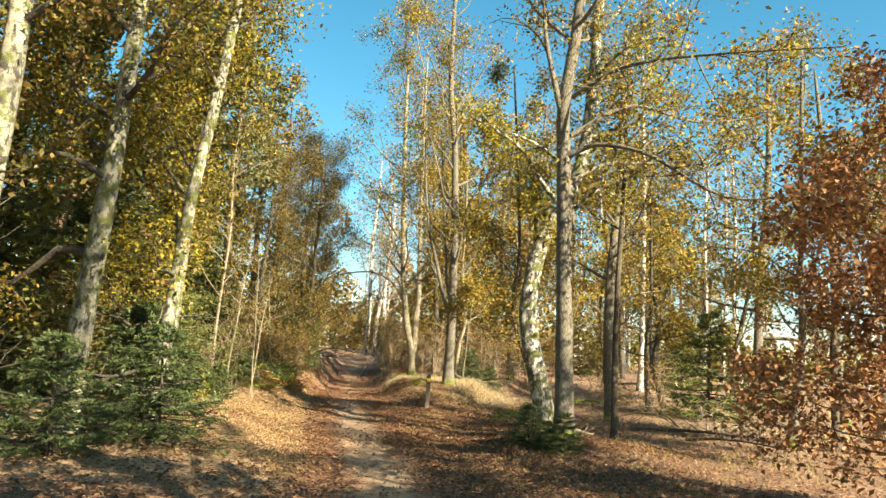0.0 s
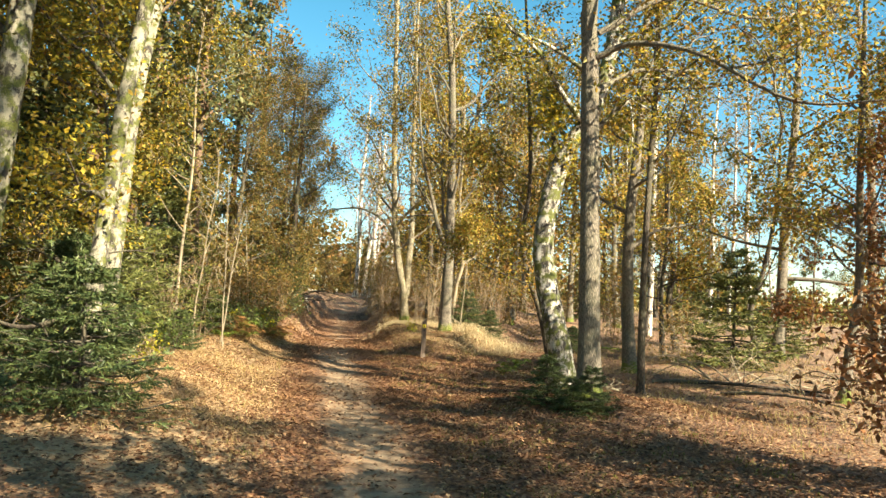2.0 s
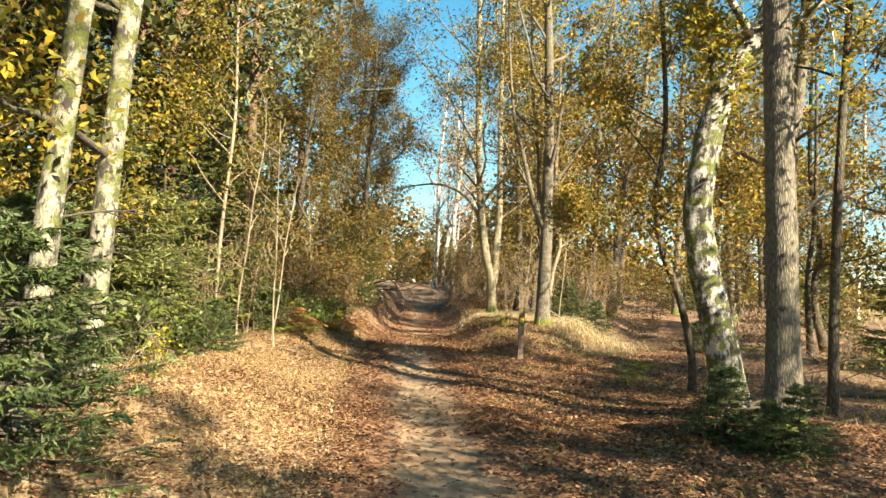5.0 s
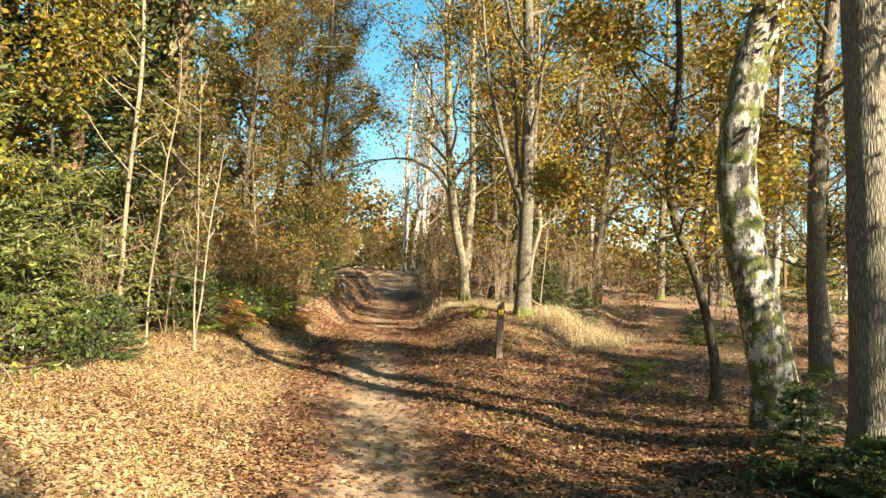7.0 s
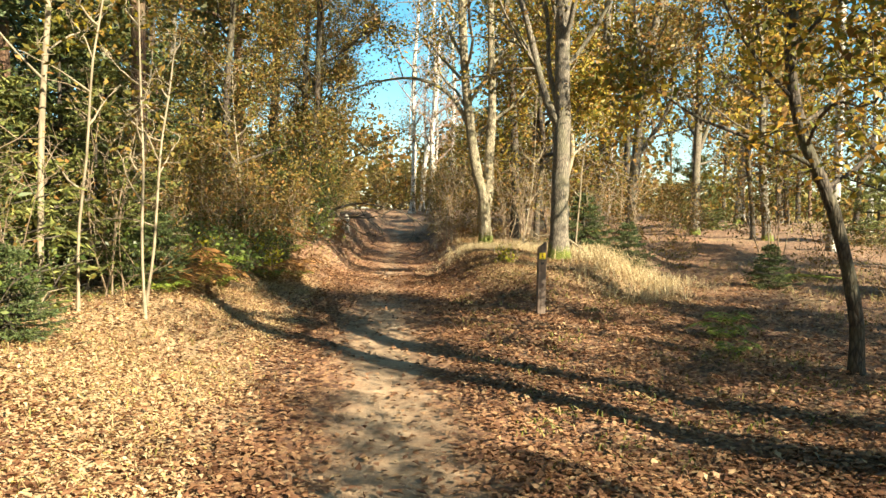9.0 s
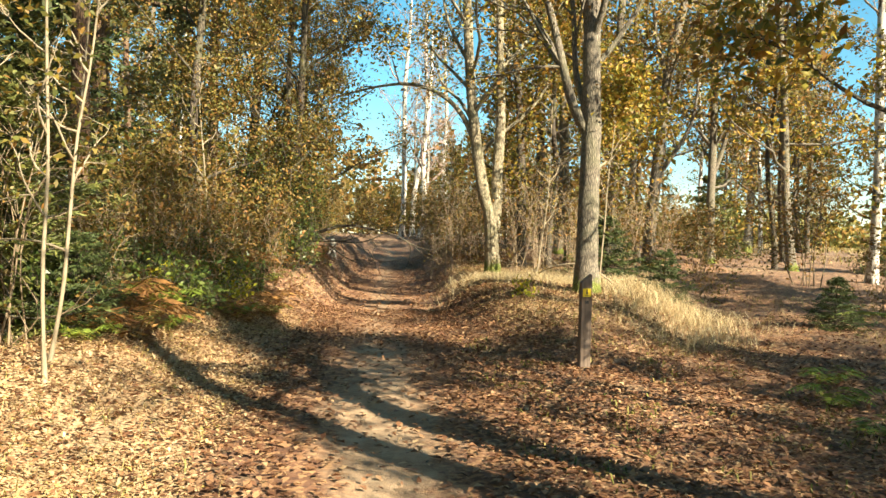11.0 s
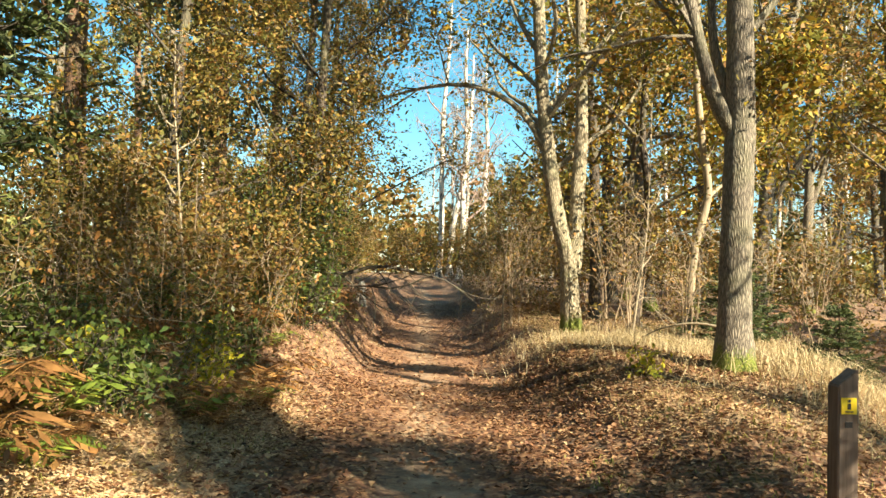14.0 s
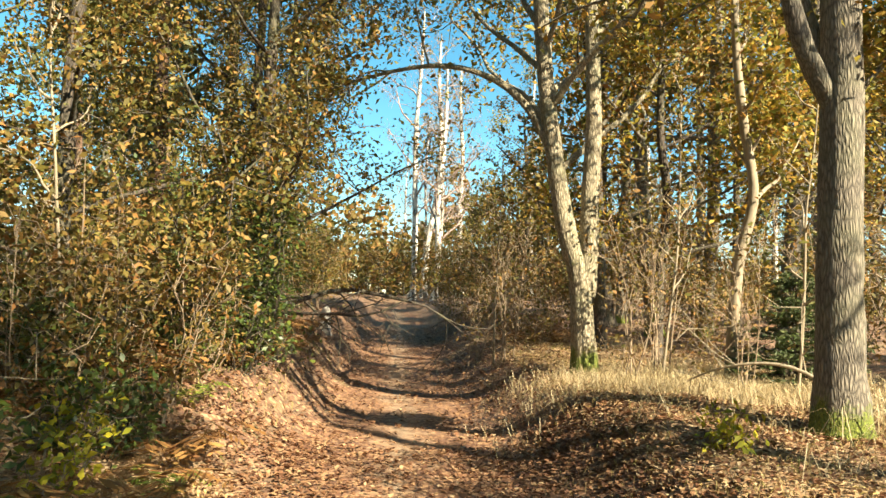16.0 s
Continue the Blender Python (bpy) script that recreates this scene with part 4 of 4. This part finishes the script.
# mostly unseen trees, added to shade track and bank; a few crowns show
for x, y, k in ((3.4, -2.5, 1), (8.2, 0.2, 1), (2.2, 36.5, 0), (4.3, 39.5, 1), (1.2, 41, 0), (5.2, 0.6, 0), (11.5, 20.5, 6), (7.4, 4.4, 6), (9.8, 1.8, 6), (8.9, 7.4, 6), (8.5, -3.5, 0), (5.5, -2.4, 1), (12, -5, 1), (10.4, 11.4, 6), (12.6, 24.5, 0), (11.0, 27.5, 0), (9.2, 13.4, 6), (10.2, 16.2, 6), (-4.5, -6, 1), (-7.5, 2, 3), (-9.5, 5.0, 1), (-2, -14, 1), (24, -16, 3)):
    far.append((x, y, k))
far += [(-6.0, 58.0, 4), (-6.6, 58.8, 4), (-5.2, 61, 4), (11.2, 49.5, 4), (8.4, 33.5, 2), (3.4, 38, 6), (0.6, 39, 1), (-0.5, 45, 5),
        (-8.2, 15.4, 3), (-7.6, 18.6, 3), (-8.0, 21.6, 3), (-9.2, 17, 5), (-8.2, 12.4, 6), (-7.4, 9.6, 5), (-9, 25.5, 3), (-9.6, 30, 3), (-8.8, 33.6, 3), (-8.6, 37, 1), (-9, 41, 5), (-10.4, 46, 1), (-3.0, 47, 5), (-2.6, 52, 5), (-10.5, 52, 5),
        (-5.0, 63, 5), (-7.4, 66, 5), (-3.2, 60, 5), (-9.0, 69, 1), (-12, 64, 5), (-6.0, 72, 1), (-2.5, 68, 1), (-14, 72, 0), (0, 64, 1), (1.2, 36.5, 0), (4.6, 46, 0)]
for x, y, h in ((-6.2, 58.5, 15), (-5.7, 59.4, 14), (-5.0, 57.2, 12), (-3.9, 62, 13)):
    tree("birch_tree", "white birch with bare rosy twigs beside the far track", x, y, straight(h, (0.4, 0), 0.35, R), 0.17, 0.03, M_BIRCH_CLEAN, M_BROWN, R, 15, 0.25, 3.0, 350, 0.12, subs=6, twigs=6, sides=8, twig_mat=M_ROSE, cheap=True)
placed = [False] * len(bg)
for x, y, k in far:
    if abs(x - float(track_x(y))) < 2.6 or (y > 14 and abs(x - float(side_track_x(y))) < 1.6):
        continue
    near_axis = y > 40 and -9 < x - float(track_x(min(y, 56))) < 5
    if near_axis and k not in (4, 5):
        continue
    m = pose(x, y, at_ground(x, y, 0.12), 0, 0, float(R.uniform(0, 360))) @ Matrix.Scale(0.6 if near_axis and k == 5 else 1.0, 4)
    if placed[k]:
        copy_thing(bg[k], m @ Matrix.Scale(float(R.uniform(0.85, 1.15)), 4))
    else:
        bg[k].matrix_basis = m
        placed[k] = True

# ---- woods in the distance ----


def far_woods(name, label, x0, x1, y0, y1, top, count, mat, r, size=0.55):
    x, y = r.uniform(x0, x1, count), r.uniform(y0, y1, count)
    crest = top * (0.62 + 0.25 * np.sin(x * 0.7 + 1) * np.sin(x * 0.23) + 0.15 * np.sin(x * 2.3))
    z = land(x, y) + crest * r.random(count) ** 0.8
    ob = part(name, leaves(np.stack([x, y, z], 1), size, r, width=0.7, flat=0.2, vary=0.5), mat)
    return tagged(ob, label, "woods", kind="stuff")


far_woods("distant_woods", "brown autumn thicket closing the view along the track", -34, 12, 68, 84, 10.5, 16000, M_BROWN, R, 0.42)
far_woods("distant_woods", "olive and ochre woods in the distance", -45, 40, 88, 112, 6.5, 9000, M_OLIVE, R, 0.6)
far_woods("distant_woods", "pale far woods beyond the clearing", 25, 150, 110, 150, 6, 8000, M_OLIVE, R, 0.9)
far_woods("distant_woods", "dark understory of the wood on the bank", -34, -15, -6, 74, 7, 9000, M_OLIVE, R, 0.4)

# ---- marker post ----


def box(x0, x1, y0, y1, z0, z1, bevel=0.004):
    bm = bmesh.new()
    bmesh.ops.create_cube(bm, size=1)
    for v in bm.verts:
        v.co = Vector(((x0 + x1) / 2 + v.co.x * (x1 - x0), (y0 + y1) / 2 + v.co.y * (y1 - y0), (z0 + z1) / 2 + v.co.z * (z1 - z0)))
    bmesh.ops.bevel(bm, geom=bm.edges[:], offset=bevel, segments=2, affect="EDGES")
    return bm


def solid(name, bm, mat, parent, label=""):
    me = bpy.data.meshes.new(name)
    bm.to_mesh(me)
    bm.free()
    me.materials.append(mat)
    ob = new(name, me)
    ob.parent = parent
    return tagged(ob, label) if label else ob


post = new("marker_post")
post.matrix_basis = pose(-0.34, 21.5, at_ground(-0.34, 21.5), 0, 0, 8)
tagged(post, "weathered square wooden waymark post with yellow plate", "post")
bm = box(-0.055, 0.055, -0.055, 0.055, -0.15, 0.93, 0.006)
for v in bm.verts:
    if v.co.z > 0.7:
        v.co.z += 0.045 * (v.co.x / 0.055) + 0.01
    v.co.x += 0.004 * math.sin(v.co.z * 9)
solid("shaft", bm, M_POST, post)
plate = solid("plate", box(-0.042, 0.042, -0.062, -0.057, 0.75, 0.835, 0.002), M_SIGN, post, "yellow waymark plate")
bm = bmesh.new()
bmesh.ops.create_circle(bm, cap_ends=True, radius=0.009, segments=14)
for v in bm.verts:
    v.co = Vector((v.co.x, -0.0635, 0.818 + v.co.y))
solid("symbol_dot", bm, M_BLACK, plate)
solid("symbol_body", box(-0.009, 0.009, -0.0650, -0.0615, 0.775, 0.806, 0.001), M_BLACK, plate)
solid("symbol_bar", box(-0.022, 0.022, -0.0650, -0.0615, 0.760, 0.766, 0.001), M_BLACK, plate)
solid("notch", box(-0.02, 0.02, -0.060, -0.054, 0.68, 0.71, 0.001), M_BLACK, post, "dark carved mark")

# ---- white birch stump, dead wood ----
st = new("birch_stump")
st.location = (-5.65, 34.9, at_ground(-5.65, 34.9, 0.08))
tagged(st, "broken white birch stump beside the track", "stump")
part("stump", tube(smooth_line([(0, 0, 0), (0.02, 0, 0.25), (0.05, 0, 0.58)], 9), np.array([0.16, 0.13, 0.12, 0.115, 0.11, 0.11, 0.105, 0.09, 0.01]), 12, 0.06, R), M_BIRCH_CLEAN, st, smooth=True)


def dead_branch(name, label, x, y, rz, length, r0, mat, r, arch=0.15, category="dead branch", group=""):
    root = new(name)
    root.matrix_basis = pose(x, y, at_ground(x, y) + r0 * 0.6, 0, 0, rz)
    tagged(root, label, category, group)
    line = [(0, 0, 0), (length * 0.33, r.normal() * 0.1, arch), (length * 0.66, r.normal() * 0.15, arch * 0.9), (length, 0, 0.02)]
    geo, _ = limb_geo(None, None, 0, r0, r, 5, 3, 0.1, sides=7, line=np.array(line), steps=10)
    geo[0][:, 2] = np.maximum(geo[0][:, 2], -r0 * 0.6 - 0.02)
    part("branch", geo, mat, root, smooth=True)
    return root


for n in range(13):
    dead_branch("fallen_branch", "bleached dead branch in a brush pile", 7.2 + R.uniform(-1.3, 1.3), 19.6 + R.uniform(-0.9, 0.9), float(R.uniform(0, 360)), float(R.uniform(1.0, 2.4)), 0.02, M_PALE, R, float(R.uniform(0.1, 0.55)), group="brush pile")
dead_branch("fallen_log", "pale barkless log lying behind the birch foot", 2.35, 15.95, 8, 0.9, 0.07, M_PALE, R, 0.1, "log")
dead_branch("fallen_log", "dark fallen branch lying on leaf litter", 4.6, 18.9, -18, 3.4, 0.055, M_BARK, R, 0.06, "log")
dead_branch("fallen_log", "dark fallen branch lying on leaf litter", 5.6, 17.6, -50, 2.4, 0.04, M_BARK, R, 0.1, "log")
dead_branch("fallen_branch", "pale curved dead branch leaning near the oak", 0.9, 26.6, 150, 1.8, 0.022, M_PALE, R, 0.35)
dead_branch("fallen_log", "mossy broken branch beside the side path", 4.4, 26.8, 10, 1.6, 0.05, M_OAK_BARE, R, 0.08, "log")
for n in range(10):
    x, y = R.uniform(-6.6, -4.6), R.uniform(15, 27)
    dead_branch("fallen_branch", "thin dead branch among the undergrowth", x, y, float(R.uniform(0, 360)), float(R.uniform(0.8, 1.8)), 0.01, M_PALE, R, float(R.uniform(0.05, 0.4)), group="dead branches on the bank")

# ---- ferns ----


def fern(name, label, mat, r, fronds=9, length=0.6):
    root = new(name)
    tagged(root, label, "fern", "ferns")
    for f in range(fronds):
        az = f * 6.283 / fronds + r.uniform(-0.3, 0.3)
        ln = length * r.uniform(0.7, 1.15)
        o = np.array([math.cos(az), math.sin(az), 0])
        rib = smooth_line([(0, 0, 0), o * ln * 0.5 + [0, 0, ln * 0.5], o * ln + [0, 0, ln * 0.32]], 15)
        s = np.cross(o, [0, 0, 1])
        geos = [tube(rib, np.linspace(0.004, 0.001, 15), 3, 0, r)]
        for k in range(2, 14):
            w = 0.3 * ln * math.sin(math.pi * (k / 15) ** 0.75) + 0.02
            for sg in (-1, 1):
                tip = rib[k] + s * sg * w + o * 0.3 * w - [0, 0, 0.25 * w]
                mid = (rib[k] + tip) / 2
                b = o * 0.016 + r.normal(size=3) * 0.006
                geos.append((np.array([rib[k], mid + b, tip, mid - b]), np.array([[0, 1, 2, 3]])))
        part("frond", join(geos), mat, root)
    return root


fg = fern("fern", "green fern on the leafy bank", M_FERNGREEN, R)
fb = fern("bracken_fern", "withered brown bracken on the bank", M_FERN, R, 10, 0.7)
fg.location = (-5.0, 22.0, at_ground(-5.0, 22.0))
fb.location = (-5.2, 25.6, at_ground(-5.2, 25.6))
for x, y, s in ((-5.4, 21.6, 0.9), (-4.6, 23.3, 0.7), (-5.6, 24.0, 0.8), (-4.9, 26.0, 0.6), (1.7, 20.3, 0.7), (2.0, 21.2, 0.6), (1.5, 19.2, 0.5), (-4.8, 19.9, 0.6), (-5.1, 22.6, 0.9), (-4.7, 21.3, 0.7), (-4.5, 24.6, 0.6), (-5.3, 20.9, 0.8)):
    copy_thing(fg, pose(x, y, at_ground(x, y, 0.02), 0, 0, float(R.uniform(0, 360))) @ Matrix.Scale(s, 4))
for n in range(46):
    y = R.uniform(19, 33)
    x = float(track_x(y)) - R.uniform(1.45, 3.4)
    copy_thing(fb, pose(x, y, at_ground(x, y, 0.03), 0, 0, float(R.uniform(0, 360))) @ Matrix.Scale(float(R.uniform(0.5, 1.0)), 4))
for n in range(16):
    y = R.uniform(28, 44)
    x = float(track_x(y)) + R.uniform(2.0, 3.6)
    copy_thing(fb, pose(x, y, at_ground(x, y, 0.03), 0, 0, float(R.uniform(0, 360))) @ Matrix.Scale(float(R.uniform(0.5, 0.9)), 4))

# ---- leaf litter and grass ----
N = 200000
y = np.concatenate([R.uniform(3, 16, int(N * 0.42)), R.uniform(14, 27, int(N * 0.4)), R.uniform(25, 44, int(N * 0.18))])
x = track_x(y) + R.normal(size=len(y)) * 2.7 + R.uniform(-1.2, 3.6, len(y))
d = np.abs(x - track_x(y))
keep = R.random(len(y)) < (0.14 + 0.86 * ease(0.25, 0.95, d)) * np.where(y < 23, 1, 0.6) + np.where(y < 23, 0, 0.4)
x, y = x[keep], y[keep]
z = land(x, y) + 0.02 + 0.018 * R.random(len(x)) + np.where(np.abs(x - track_x(y)) < 1.1, 0.016, 0.0)
litter = part("leaf_litter", leaves(np.stack([x, y, z], 1), 0.05, R, width=0.66, flat=0.9, vary=0.5), M_LITTER)
N = 76000
y = np.concatenate([R.uniform(11, 25, int(N * 0.72)), R.uniform(23, 34, int(N * 0.28))])
cut = int(N * 0.72)
x = np.concatenate([track_x(y[:cut]) - 0.75 - R.gamma(2.4, 0.75, cut), track_x(y[cut:]) + 1.6 + R.uniform(0, 3.4, len(y) - cut)])
clump = 0.5 + 0.5 * np.sin(2.1 * x + 1.3 * np.sin(1.7 * y)) * np.sin(1.8 * y + 1.1 * np.sin(2.3 * x))     # drifts of leaves, thin between
keep = R.random(len(y)) < 0.25 + 0.75 * ease(0.25, 0.65, clump)
x, y = x[keep], y[keep]
z = land(x, y) + 0.03 + 0.02 * R.random(len(x))
pale = part("pale_litter", leaves(np.stack([x, y, z], 1), 0.035, R, width=0.5, flat=0.9, vary=0.6), M_PALELEAF)
tagged(pale, "bleached straw-coloured leaves strewn over the bank", "leaf litter", kind="stuff")
tagged(litter, "fallen brown and tan oak leaves covering the ground", "leaf litter", kind="stuff")


def tufts(name, label, spots_xy, blades, height, mat, r, width=0.006, spread=0.1):
    c = np.repeat(np.asarray(spots_xy), blades, 0) + r.normal(size=(len(spots_xy) * blades, 2)) * spread
    n = len(c)
    h = height * r.uniform(0.35, 1.2, n)
    foot = np.stack([c[:, 0], c[:, 1], land(c[:, 0], c[:, 1]) - 0.01], 1)
    az = r.uniform(0, 6.283, n)
    o = np.stack([np.cos(az), np.sin(az), np.zeros(n)], 1)
    s = np.stack([-np.sin(az), np.cos(az), np.zeros(n)], 1) * width
    bend = r.uniform(0.6, 1.95, n)[:, None]
    mid = foot + o * (h[:, None] * 0.3 * bend) + np.array([0, 0, 1]) * (h * 0.65)[:, None]
    tip = foot + o * (h[:, None] * 0.9 * bend) + np.array([0, 0, 1]) * (h * (1.0 - 0.45 * bend[:, 0]))[:, None]
    v = np.stack([foot - s, foot + s, mid + s * 0.7, mid - s * 0.7, mid - s * 0.7, mid + s * 0.7, tip + s * 0.1, tip - s * 0.1], 1)
    b = np.arange(n)[:, None] * 8
    q = np.concatenate([b + [[0, 1, 2, 3]], b + [[4, 5, 6, 7]]])
    ob = part(name, (v.reshape(-1, 3), q), mat)
    return tagged(ob, label, "grass", kind="stuff")


ys = R.uniform(10, 34, 900)
left = np.stack([track_x(ys) - R.uniform(1.3, 3.6, 900), ys], 1)
tufts("dry_grass", "tufts of dry straw-coloured grass along the bank", left[:600], 10, 0.13, M_STRAW, R, 0.004, 0.16)
ys = R.uniform(22.5, 36, 900)
right = np.stack([track_x(ys) + R.uniform(1.5, 4.6, 900), ys], 1)
tufts("dry_grass", "pale dry grass on the verge between the paths", right[:480], 20, 0.12, M_STRAW, R, 0.0026, 0.22)
patch = np.stack([R.normal(-0.3, 0.75, 330), R.normal(28.0, 0.9, 330)], 1)
tufts("dry_grass", "long bleached grass between the two oaks", patch, 24, 0.24, M_BLEACHED, R, 0.0024, 0.16)
patch = np.stack([R.normal(1.4, 0.6, 200), R.normal(25.4, 1.0, 200)], 1)
tufts("dry_grass", "long bleached grass beside the side path", patch, 14, 0.34, M_BLEACHED, R, 0.004, 0.14)
ys = R.uniform(12, 30, 700)
open_side = np.stack([R.uniform(3.5, 11, 700), ys], 1)
tufts("dry_grass", "straw-coloured grass towards the clearing", open_side[:500], 12, 0.2, M_STRAW, R, 0.004, 0.16)
ys = R.uniform(8, 24, 260)
green = np.stack([track_x(ys) + R.uniform(0.9, 4.5, 260), ys], 1)
tufts("green_grass", "sparse short green grass among the leaves", green, 14, 0.1, M_GRASS, R)
field = np.stack([R.uniform(10, 60, 1500), R.uniform(18, 90, 1500)], 1)[:700]
tufts("dry_grass", "pale dry grass of the clearing", field, 12, 0.5, M_STRAW, R, 0.02, 0.4)
